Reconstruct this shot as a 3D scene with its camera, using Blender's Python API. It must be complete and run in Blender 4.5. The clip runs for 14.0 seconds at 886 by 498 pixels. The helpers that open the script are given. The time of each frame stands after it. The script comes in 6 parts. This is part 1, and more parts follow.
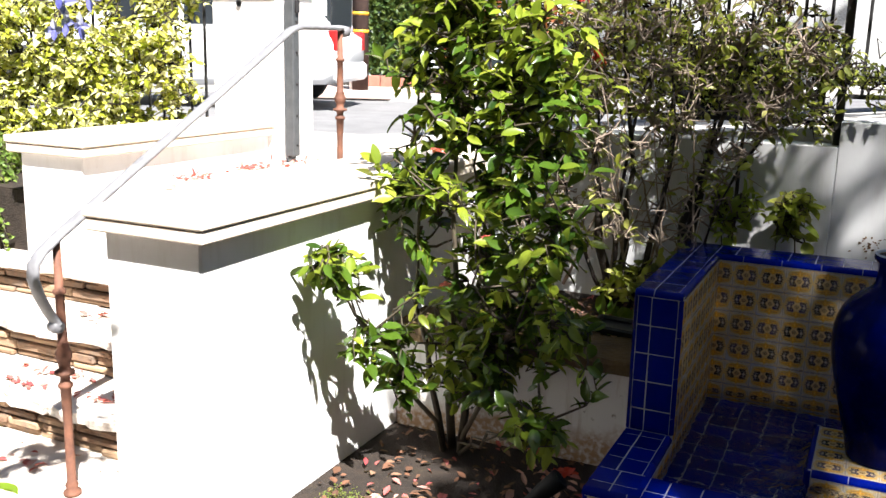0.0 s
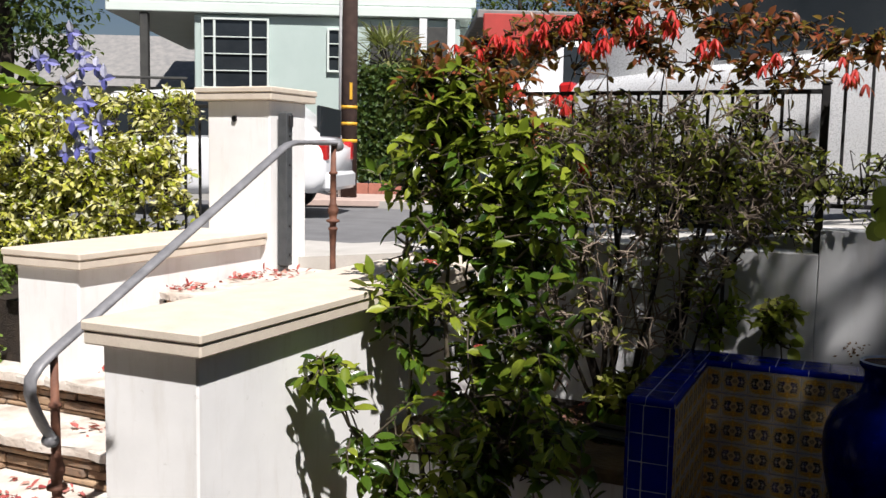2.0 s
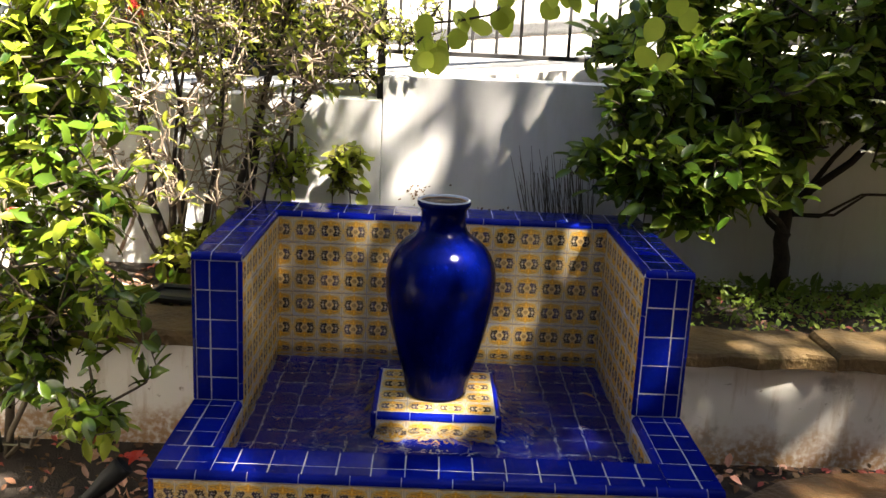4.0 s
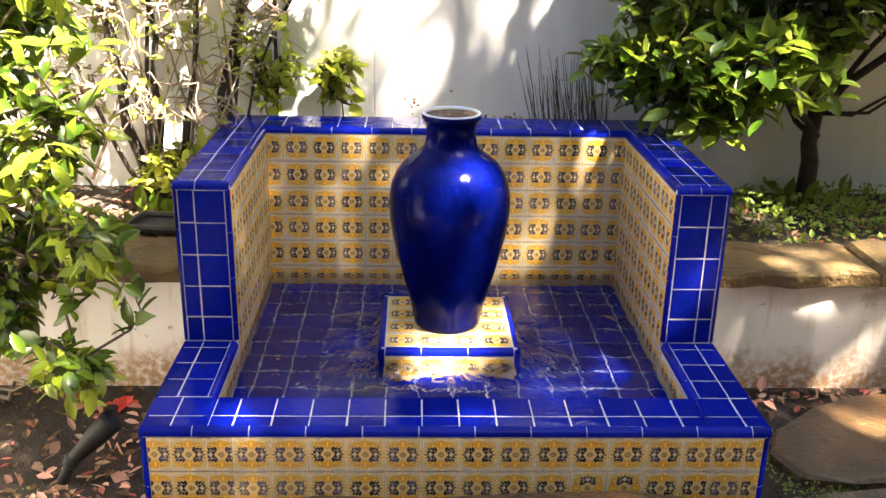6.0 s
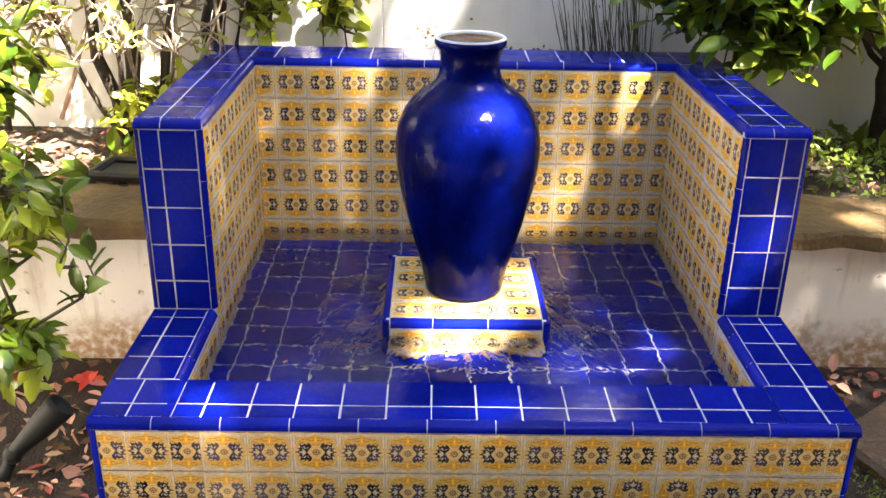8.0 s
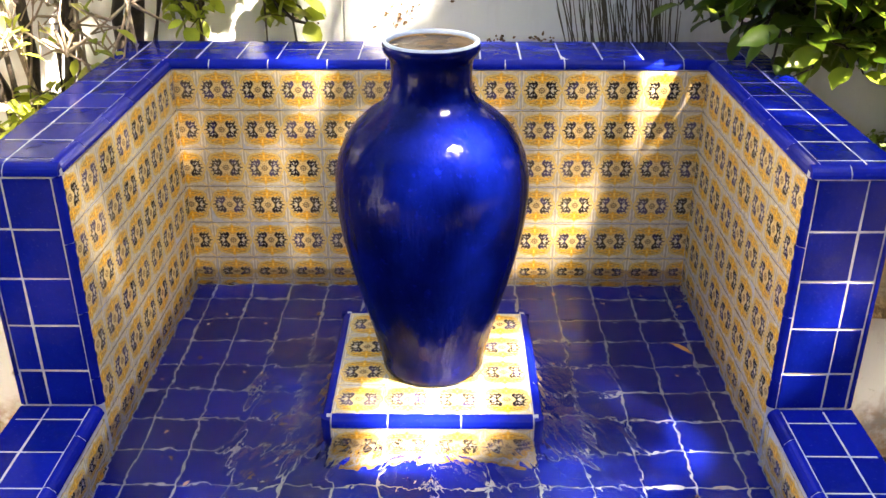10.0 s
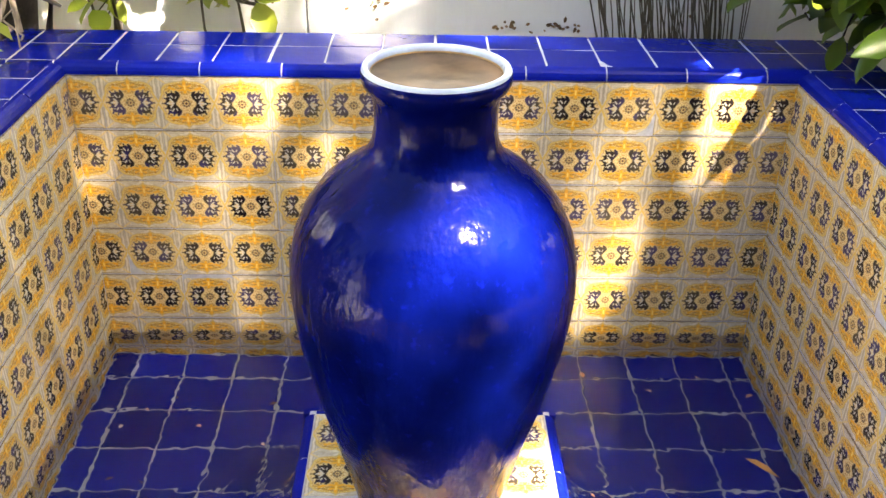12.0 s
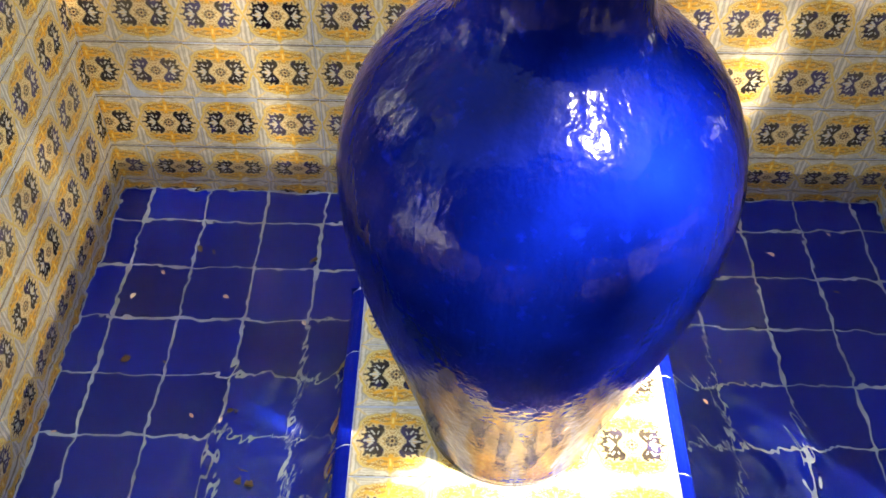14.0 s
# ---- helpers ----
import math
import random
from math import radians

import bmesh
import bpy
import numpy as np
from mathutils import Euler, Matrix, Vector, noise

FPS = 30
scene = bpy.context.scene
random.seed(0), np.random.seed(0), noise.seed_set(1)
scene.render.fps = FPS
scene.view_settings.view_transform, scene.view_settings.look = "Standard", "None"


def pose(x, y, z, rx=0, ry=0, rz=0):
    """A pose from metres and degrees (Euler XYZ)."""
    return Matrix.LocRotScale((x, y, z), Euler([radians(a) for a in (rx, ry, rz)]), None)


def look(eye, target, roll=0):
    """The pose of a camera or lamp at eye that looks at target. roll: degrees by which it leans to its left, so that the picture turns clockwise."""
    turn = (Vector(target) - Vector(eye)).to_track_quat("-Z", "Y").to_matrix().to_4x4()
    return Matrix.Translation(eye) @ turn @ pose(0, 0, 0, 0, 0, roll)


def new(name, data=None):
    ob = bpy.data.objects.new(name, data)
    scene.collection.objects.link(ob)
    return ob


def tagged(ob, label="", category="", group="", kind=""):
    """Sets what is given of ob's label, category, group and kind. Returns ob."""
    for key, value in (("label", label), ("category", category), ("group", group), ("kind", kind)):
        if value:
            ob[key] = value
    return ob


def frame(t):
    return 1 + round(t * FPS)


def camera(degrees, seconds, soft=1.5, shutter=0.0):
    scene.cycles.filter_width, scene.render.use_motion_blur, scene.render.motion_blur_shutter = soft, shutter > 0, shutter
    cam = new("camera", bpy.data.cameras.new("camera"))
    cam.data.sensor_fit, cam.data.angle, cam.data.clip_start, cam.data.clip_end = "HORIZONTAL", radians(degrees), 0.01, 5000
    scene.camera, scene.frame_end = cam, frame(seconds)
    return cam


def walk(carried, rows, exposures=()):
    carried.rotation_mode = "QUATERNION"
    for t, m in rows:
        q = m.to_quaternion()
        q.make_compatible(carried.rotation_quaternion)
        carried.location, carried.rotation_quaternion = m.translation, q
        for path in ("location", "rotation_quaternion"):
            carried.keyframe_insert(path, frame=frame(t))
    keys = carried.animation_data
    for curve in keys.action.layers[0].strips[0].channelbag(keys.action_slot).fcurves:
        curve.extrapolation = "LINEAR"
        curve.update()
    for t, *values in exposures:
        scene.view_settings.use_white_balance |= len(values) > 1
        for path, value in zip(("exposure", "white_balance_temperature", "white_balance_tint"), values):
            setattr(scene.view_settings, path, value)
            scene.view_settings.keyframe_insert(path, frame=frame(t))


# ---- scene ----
cam = camera(51.0, 14.0)
PATH = [
    (0, (-0.12, -4.028, 1.63), (-0.951, -2.259, 1.205), 1.4),
    (0.5, (-0.145, -4.059, 1.631), (-1.075, -2.339, 1.211), 1.7),
    (1, (-0.161, -4.074, 1.646), (-1.101, -2.345, 1.29), 1.8),
    (1.5, (-0.146, -4.091, 1.666), (-1.036, -2.315, 1.431), 0.9),
    (2, (-0.117, -4.095, 1.665), (-0.94, -2.283, 1.46), 1.1),
    (2.5, (-0.091, -4.095, 1.661), (-0.74, -2.215, 1.452), 1.1),
    (2.8, (-0.075, -4.079, 1.661), (-0.58, -2.157, 1.432), 1.1),
    (3, (-0.074, -4.072, 1.647), (-0.471, -2.128, 1.391), 1.5),
    (3.2, (-0.078, -4.068, 1.628), (-0.352, -2.108, 1.335), 1.5),
    (3.5, (-0.061, -4.014, 1.632), (-0.166, -2.05, 1.268), 2.1),
    (4, (-0.057, -3.876, 1.594), (-0.026, -1.932, 1.122), 2.6),
    (4.2, (-0.025, -3.791, 1.605), (-0.003, -1.864, 1.069), 2.1),
    (6.3, (-0.143, -3.528, 1.596), (-0.048, -1.658, 0.894), 0.7),
    (6.5, (-0.143, -3.51, 1.587), (-0.02, -1.646, 0.873), 0.2),
    (7, (-0.176, -3.416, 1.541), (-0.094, -1.559, 0.804), -1.1),
    (7.5, (-0.085, -3.216, 1.493), (-0.031, -1.349, 0.777), 0.9),
    (7.7, (-0.11, -3.165, 1.468), (-0.078, -1.31, 0.722), 1.3),
    (9.8, (0.016, -2.435, 1.392), (0.037, -0.634, 0.522), 0.4),
    (10, (0.032, -2.385, 1.401), (0.016, -0.585, 0.53), -0.0),
    (10.5, (0.025, -2.269, 1.392), (0.024, -0.476, 0.506), 0.5),
    (11, (-0.044, -2.07, 1.389), (-0.063, -0.275, 0.507), -0.1),
    (11.5, (-0.064, -1.916, 1.377), (-0.045, -0.131, 0.474), 0.0),
    (12, (-0.026, -1.704, 1.349), (0.023, 0.041, 0.373), 1.3),
    (12.5, (0.007, -1.57, 1.359), (-0.074, 0.105, 0.268), -0.3),
    (13, (-0.007, -1.474, 1.355), (-0.098, 0.158, 0.203), -0.6),
    (13.5, (-0.053, -1.361, 1.367), (-0.184, 0.136, 0.047), -1.7),
    (14, (-0.1, -1.269, 1.302), (-0.104, 0.108, -0.148), 1.0),
]
walk(cam, [(t, look(eye, target, roll)) for t, eye, target, roll in PATH],
     [(0, 1.95, 6200, 12), (0.4, 1.6, 6200, 12), (0.9, 0.75, 6200, 14), (1.5, 0.58, 6200, 14), (2.4, 0.60, 6300, 14), (3.0, 1.0, 6600, 14), (3.6, 2.35, 6800, 10), (4.2, 3.75, 7500, 12),
      (6.3, 4.75, 7700, 14), (7.5, 4.95, 7700, 14), (9.8, 5.2, 7900, 12), (12.0, 5.45, 7900, 11), (13.2, 5.5, 7900, 10), (14, 5.45, 7200, 6)])

# ---- world and sun ----
SUN_EL, SUN_AZ = radians(56), radians(135)
world = bpy.data.worlds.new("sky")
scene.world = world
world.use_nodes = True
wn = world.node_tree.nodes
sky = wn.new("ShaderNodeTexSky")
sky.sky_type, sky.sun_disc = "NISHITA", False
sky.sun_elevation, sky.sun_rotation = SUN_EL, SUN_AZ
world.node_tree.links.new(sky.outputs[0], wn["Background"].inputs[0])
wn["Background"].inputs[1].default_value = 0.03
sun = new("sun", bpy.data.lights.new("sun", "SUN"))
sun.data.energy, sun.data.angle, sun.data.color = 5.0, radians(0.8), (1.0, 0.95, 0.86)
sun.matrix_world = look((7.0, -7.0, 14.7), (0, 0, 0))

# ---- material helpers ----
class Nodes:
    """A small wrapper round a node tree: every method returns an output socket."""

    def __init__(self, name):
        self.mat = bpy.data.materials.new(name)
        self.mat.use_nodes = True
        self.t = self.mat.node_tree
        self.p = self.t.nodes["Principled BSDF"]

    def put(self, socket, value):
        if isinstance(value, bpy.types.NodeSocket):
            self.t.links.new(value, socket)
        elif isinstance(value, (tuple, list)) and socket.type == "RGBA":
            socket.default_value = (*value[:3], 1)
        else:
            socket.default_value = value

    def m(self, op, a, b=0.0, c=0.0, clamp=False):
        n = self.t.nodes.new("ShaderNodeMath")
        n.operation, n.use_clamp = op, clamp
        for s, v in zip(n.inputs, (a, b, c)):
            self.put(s, v)
        return n.outputs[0]

    def mix(self, f, a, b, kind="MIX"):
        n = self.t.nodes.new("ShaderNodeMix")
        n.data_type, n.blend_type = "RGBA", kind
        self.put(n.inputs[0], f), self.put(n.inputs[6], a), self.put(n.inputs[7], b)
        return n.outputs[2]

    def obj(self):
        return self.t.nodes.new("ShaderNodeTexCoord").outputs["Object"]

    def pos(self):
        return self.t.nodes.new("ShaderNodeNewGeometry").outputs["Position"]

    def island(self):
        return self.t.nodes.new("ShaderNodeNewGeometry").outputs["Random Per Island"]

    def rand(self):
        return self.t.nodes.new("ShaderNodeObjectInfo").outputs["Random"]

    def xyz(self, v):
        n = self.t.nodes.new("ShaderNodeSeparateXYZ")
        self.put(n.inputs[0], v)
        return n.outputs

    def noise(self, scale, detail=4.0, rough=0.55, vec=None, distort=0.0):
        n = self.t.nodes.new("ShaderNodeTexNoise")
        n.inputs["Scale"].default_value, n.inputs["Detail"].default_value = scale, detail
        n.inputs["Roughness"].default_value, n.inputs["Distortion"].default_value = rough, distort
        self.put(n.inputs["Vector"], self.pos() if vec is None else vec)
        return n.outputs["Fac"]

    def scaled(self, v, s):
        n = self.t.nodes.new("ShaderNodeMapping")
        self.put(n.inputs[0], v)
        n.inputs["Scale"].default_value = s
        return n.outputs[0]

    def ramp(self, f, lo, hi, clamp=True):
        n = self.t.nodes.new("ShaderNodeMapRange")
        n.clamp = clamp
        self.put(n.inputs[0], f)
        n.inputs[1].default_value, n.inputs[2].default_value = lo, hi
        return n.outputs[0]

    def bump(self, h, strength, dist=0.01):
        n = self.t.nodes.new("ShaderNodeBump")
        n.inputs["Strength"].default_value, n.inputs["Distance"].default_value = strength, dist
        self.put(n.inputs["Height"], h)
        self.t.links.new(n.outputs[0], self.p.inputs["Normal"])
        return n.outputs[0]

    def done(self, color=None, rough=None, metal=0.0, spec=None, coat=None):
        if color is not None:
            self.put(self.p.inputs["Base Color"], color)
        if rough is not None:
            self.put(self.p.inputs["Roughness"], rough)
        self.p.inputs["Metallic"].default_value = metal
        if spec is not None:
            self.p.inputs["Specular IOR Level"].default_value = spec
        if coat is not None:
            self.p.inputs["Coat Weight"].default_value = coat
            self.p.inputs["Coat Roughness"].default_value = 0.04
        return self.mat


def surface(name, a, b, scale, rough, bump=0.2, fine=120.0, dirt=None, dist=0.006, metal=0.0, spec=None):
    """Two tones at a coarse scale, a fine grain, an optional dirt tone and a relief."""
    n = Nodes(name)
    coarse, grain = n.noise(scale, 5), n.noise(fine, 3)
    col = n.mix(n.ramp(coarse, 0.35, 0.68), a, b)
    col = n.mix(n.m("MULTIPLY", n.ramp(grain, 0.5, 0.8), 0.35), col, tuple(0.6 * x for x in a))
    if dirt:
        col = n.mix(n.m("MULTIPLY", n.ramp(n.noise(scale * 0.4, 8, 0.7), 0.55, 0.75), 0.8), col, dirt)
    n.bump(n.m("ADD", n.m("MULTIPLY", coarse, 0.6), n.m("MULTIPLY", grain, 0.4)), bump, dist)
    return n.done(col, n.m("ADD", rough, n.m("MULTIPLY", n.m("SUBTRACT", grain, 0.5), 0.2)), metal, spec)


def leaf_mat(name, a, b, c, rough=0.35, glow=0.35, rare=0.8):
    """Leaves: three tones picked leaf by leaf, gloss above and light passing through."""
    n = Nodes(name)
    r = n.island()
    col = n.mix(n.ramp(r, 0.0, 0.6), a, b)
    col = n.mix(n.ramp(r, rare, 1.0), col, c)
    col = n.mix(n.m("MULTIPLY", n.noise(60, 3), 0.35), col, tuple(0.5 * x for x in a))
    n.done(col, rough)
    tr = n.t.nodes.new("ShaderNodeBsdfTranslucent")
    n.put(tr.inputs[0], n.mix(0.5, col, (0.35, 0.42, 0.06)))
    mx = n.t.nodes.new("ShaderNodeMixShader")
    mx.inputs[0].default_value = glow
    out = n.t.nodes["Material Output"]
    n.t.links.new(n.p.outputs[0], mx.inputs[1])
    n.t.links.new(tr.outputs[0], mx.inputs[2])
    n.t.links.new(mx.outputs[0], out.inputs[0])
    return n.mat


P = 0.107  # pitch of the four-inch tiles


def decor_mat():
    """Hand-painted glaze: paired navy palmettes in a gold cartouche, orange crowns and grey lines on cream, centred on each tile."""
    n = Nodes("painted tile glaze")
    x, y, _ = n.xyz(n.obj())
    nz = n.t.nodes.new("ShaderNodeTexNoise")
    nz.inputs["Scale"].default_value = 110
    n.put(nz.inputs["Vector"], n.pos())
    wx, wy, _ = n.xyz(nz.outputs["Color"])
    u = n.m("ABSOLUTE", n.m("ADD", n.m("MULTIPLY", x, 1 / P), n.m("MULTIPLY", n.m("SUBTRACT", wx, 0.5), 0.040)))
    v = n.m("ABSOLUTE", n.m("ADD", n.m("MULTIPLY", y, 1 / P), n.m("MULTIPLY", n.m("SUBTRACT", wy, 0.5), 0.040)))
    flat = n.t.nodes.new("ShaderNodeCombineXYZ")
    n.put(flat.inputs[0], u), n.put(flat.inputs[1], v)
    uv = flat.outputs[0]

    def vec(op, a, b, out=0):
        k = n.t.nodes.new("ShaderNodeVectorMath")
        k.operation = op
        n.put(k.inputs[0], a)
        n.put(k.inputs["Scale" if op == "SCALE" else 1], b)
        return k.outputs[out]

    def stroke(a, b, r, edge=0.011):
        """A brush stroke from a to b."""
        d = (b[0] - a[0], b[1] - a[1], 0.0)
        rel = vec("SUBTRACT", uv, (a[0], a[1], 0.0))
        t = n.m("DIVIDE", vec("DOT_PRODUCT", rel, d, 1), d[0] ** 2 + d[1] ** 2, clamp=True)
        k = n.t.nodes.new("ShaderNodeVectorMath")
        k.operation = "SCALE"
        k.inputs[0].default_value = d
        n.put(k.inputs["Scale"], t)
        return n.ramp(vec("DISTANCE", rel, k.outputs[0], 1), r + edge, r - edge)

    def strokes(items):
        out = None
        for item in items:
            one = stroke(*item)
            out = one if out is None else n.m("MAXIMUM", out, one)
        return out

    def spot(cx, cy, rx, ry, edge=0.25):
        dx, dy = n.m("MULTIPLY", n.m("SUBTRACT", u, cx), 1 / rx), n.m("MULTIPLY", n.m("SUBTRACT", v, cy), 1 / ry)
        return n.ramp(n.m("SQRT", n.m("ADD", n.m("MULTIPLY", dx, dx), n.m("MULTIPLY", dy, dy))), 1 + edge, 1 - edge)

    def line(points, r):
        return strokes([(p, q, r) for p, q in zip(points, points[1:])])

    white, shade, grey = (0.72, 0.63, 0.48), (0.52, 0.45, 0.35), (0.20, 0.17, 0.14)
    gold, cream, ochre = (0.72, 0.43, 0.085), (0.70, 0.52, 0.29), (0.66, 0.42, 0.075)
    orange, amber = (0.78, 0.37, 0.025), (0.34, 0.15, 0.022)
    black, ink = (0.010, 0.006, 0.009), (0.018, 0.014, 0.095)
    col = n.mix(n.ramp(n.noise(60, 3), 0.35, 0.70), white, shade)
    # grey ruling along the edges, round white bars
    col = n.mix(n.m("MULTIPLY", strokes([((0.425, 0.21), (0.425, 0.44), 0.010), ((0.490, 0.10), (0.490, 0.5), 0.012), ((0.12, 0.452), (0.38, 0.452), 0.007), ((0.06, 0.478), (0.43, 0.478), 0.005)]), 0.6), col, grey)
    col = n.mix(n.m("MULTIPLY", strokes([((0.395, 0.30), (0.375, 0.42), 0.016), ((0.20, 0.425), (0.33, 0.415), 0.010)]), 0.6), col, (0.36, 0.30, 0.24))
    col = n.mix(n.m("MULTIPLY", strokes([((0.36, 0.385), (0.5, 0.5), 0.015), ((0.0, 0.44), (0.0, 0.5), 0.02)]), 0.8), col, (0.70, 0.50, 0.20))
    # cartouche: a gold field with a cream middle, bordered by an ochre band that crosses into the next tile
    inner = n.m("MAXIMUM", spot(0.0, 0.22, 0.40, 0.19, 0.06), spot(0.0, 0.0, 0.45, 0.21, 0.08))
    col = n.mix(inner, col, gold)
    col = n.mix(n.m("MULTIPLY", spot(0.0, 0.0, 0.38, 0.20, 0.30), 0.65), col, cream)
    outline = [(0.0, 0.430), (0.07, 0.385), (0.20, 0.385), (0.33, 0.350), (0.400, 0.275), (0.410, 0.180), (0.450, 0.095), (0.505, 0.0)]
    col = n.mix(n.m("MULTIPLY", line(outline, 0.019), 0.9), col, ochre)
    col = n.mix(n.m("MULTIPLY", line([(q[0] * 0.925, q[1] * 0.915) for q in outline[:-1]], 0.008), 0.75), col, amber)
    col = n.mix(n.m("MULTIPLY", line([(q[0] * 1.07, q[1] * 1.06) for q in outline[:-2]], 0.006), 0.6), col, (0.30, 0.19, 0.08))
    # fine scrolls inside the gold
    curl = n.m("ABSOLUTE", n.m("SUBTRACT", n.noise(15, 2, 0.5, uv, 1.4), 0.5))
    col = n.mix(n.m("MULTIPLY", n.m("MULTIPLY", n.ramp(curl, 0.07, 0.11), inner), 0.55), col, (0.76, 0.62, 0.34))
    col = n.mix(n.m("MULTIPLY", n.m("MULTIPLY", n.ramp(curl, 0.040, 0.014), inner), 0.75), col, amber)
    # crowns
    col = n.mix(strokes([((0.0, 0.215), (0.0, 0.385), 0.030), ((0.0, 0.285), (0.095, 0.335), 0.022), ((0.02, 0.265), (0.16, 0.225), 0.022), ((0.15, 0.245), (0.27, 0.290), 0.022)]), col, orange)
    col = n.mix(n.m("MULTIPLY", strokes([((0.045, 0.300), (0.135, 0.282), 0.010), ((0.045, 0.372), (0.11, 0.362), 0.009), ((0.05, 0.215), (0.13, 0.195), 0.010), ((0.18, 0.325), (0.285, 0.325), 0.011), ((0.13, 0.322), (0.165, 0.285), 0.008), ((0.27, 0.245), (0.325, 0.225), 0.011)]), 0.9), col, amber)
    col = n.mix(stroke((0.0, 0.265), (0.0, 0.335), 0.012), col, (0.92, 0.68, 0.16))
    # palmettes: two wings and a tip, each dark with pale veins
    lobes = [((0.150, 0.150), (0.205, 0.075), 0.056), ((0.215, 0.165), (0.300, 0.150), 0.040), ((0.300, 0.150), (0.340, 0.200), 0.018), ((0.255, 0.100), (0.315, 0.075), 0.046), ((0.345, 0.085), (0.380, 0.100), 0.014),
             ((0.330, 0.035), (0.375, 0.0), 0.024), ((0.370, 0.0), (0.425, 0.0), 0.014), ((0.130, 0.195), (0.165, 0.215), 0.022), ((0.205, 0.06), (0.210, 0.0), 0.030), ((0.235, 0.19), (0.245, 0.22), 0.014)]
    col = n.mix(n.m("MULTIPLY", strokes([(a, b, r + 0.016) for a, b, r in lobes]), 0.55), col, (0.72, 0.56, 0.30))
    dark = n.mix(n.ramp(n.m("ADD", n.m("MULTIPLY", n.rand(), 0.3), n.noise(34, 1)), 0.62, 0.80), black, ink)
    col = n.mix(strokes(lobes), col, dark)
    col = n.mix(n.m("MULTIPLY", strokes([((0.225, 0.0), (0.345, 0.0), 0.014, 0.008), ((0.245, 0.030), (0.288, 0.072), 0.014, 0.009), ((0.232, 0.102), (0.260, 0.140), 0.012, 0.008), ((0.172, 0.128), (0.188, 0.098), 0.008, 0.008), ((0.285, 0.118), (0.305, 0.125), 0.006, 0.008)]), 0.88), col, (0.60, 0.54, 0.45))
    # rosette
    ang = n.m("ABSOLUTE", n.m("SINE", n.m("MULTIPLY", n.m("ARCTAN2", v, u), 4.0)))
    rad = n.m("SQRT", n.m("ADD", n.m("MULTIPLY", u, u), n.m("MULTIPLY", v, v)))
    ring = n.m("MULTIPLY", n.ramp(rad, 0.086, 0.072), n.ramp(rad, 0.034, 0.046))
    col = n.mix(n.m("MULTIPLY", ring, n.m("SUBTRACT", 1.0, n.m("MULTIPLY", ang, 0.5))), col, (0.030, 0.018, 0.025))
    col = n.mix(n.ramp(rad, 0.024, 0.014), col, (0.06, 0.035, 0.03))
    col = n.mix(n.m("MULTIPLY", n.ramp(v, 0.484, 0.492), 0.9), col, (0.15, 0.10, 0.06))
    # crazing, age and kiln variation
    col = n.mix(n.m("MULTIPLY", n.ramp(n.noise(120, 4, 0.65), 0.55, 0.75), 0.14), col, (0.34, 0.21, 0.08))
    col = n.mix(n.m("MULTIPLY", n.ramp(n.noise(6, 4), 0.45, 0.8), 0.22), col, (0.52, 0.41, 0.24))
    col = n.mix(n.m("MULTIPLY", n.rand(), 0.12), col, (0.55, 0.42, 0.24))
    n.bump(n.m("ADD", n.noise(45, 2), n.m("MULTIPLY", n.noise(14, 2), 1.2)), 0.14, 0.003)
    return n.done(col, n.m("ADD", 0.16, n.m("MULTIPLY", n.noise(30, 3), 0.14)), spec=0.14)


def blue_mat(name, a, b, rough=0.09):
    n = Nodes(name)
    r = n.m("ADD", n.m("MULTIPLY", n.rand(), 0.6), n.m("MULTIPLY", n.noise(22, 5), 0.5))
    col = n.mix(n.ramp(r, 0.15, 0.95), a, b)
    col = n.mix(n.m("MULTIPLY", n.ramp(n.noise(160, 3), 0.62, 0.8), 0.06), col, (0.3, 0.32, 0.5))
    n.bump(n.m("ADD", n.noise(15, 2), n.m("ADD", n.m("MULTIPLY", n.noise(42, 2), 0.5), n.m("MULTIPLY", n.noise(110, 2), 0.2))), 0.34, 0.0045)
    return n.done(col, n.m("ADD", rough, n.m("MULTIPLY", n.noise(40, 4), 0.12)), spec=0.07)


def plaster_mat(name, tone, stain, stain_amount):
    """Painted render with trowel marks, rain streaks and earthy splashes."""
    n = Nodes(name)
    coarse, fine = n.noise(3.0, 6), n.noise(70, 4)
    col = n.mix(n.ramp(coarse, 0.4, 0.75), tone, tuple(0.88 * x for x in tone))
    streak = n.noise(5.0, 6, 0.65, n.scaled(n.pos(), (3.0, 3.0, 0.5)))
    col = n.mix(n.m("MULTIPLY", n.ramp(streak, 0.52, 0.78), stain_amount), col, stain)
    spots = n.noise(26, 5, 0.7)
    col = n.mix(n.m("MULTIPLY", n.ramp(spots, 0.64, 0.74), stain_amount), col, tuple(0.55 * x for x in stain))
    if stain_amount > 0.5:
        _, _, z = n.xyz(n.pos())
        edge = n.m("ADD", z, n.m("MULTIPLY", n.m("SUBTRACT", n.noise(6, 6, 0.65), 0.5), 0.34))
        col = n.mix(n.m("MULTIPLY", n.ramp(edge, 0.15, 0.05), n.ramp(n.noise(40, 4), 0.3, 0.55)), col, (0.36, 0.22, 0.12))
        col = n.mix(n.m("MULTIPLY", n.ramp(n.noise(3.2, 6, 0.7, n.scaled(n.pos(), (1.0, 1.0, 0.8))), 0.58, 0.64), 0.7), col, (0.30, 0.28, 0.25))
    n.bump(n.m("ADD", n.m("MULTIPLY", n.noise(7, 4), 1.4), n.m("MULTIPLY", fine, 0.25)), 0.16, 0.006)
    return n.done(col, 0.85)


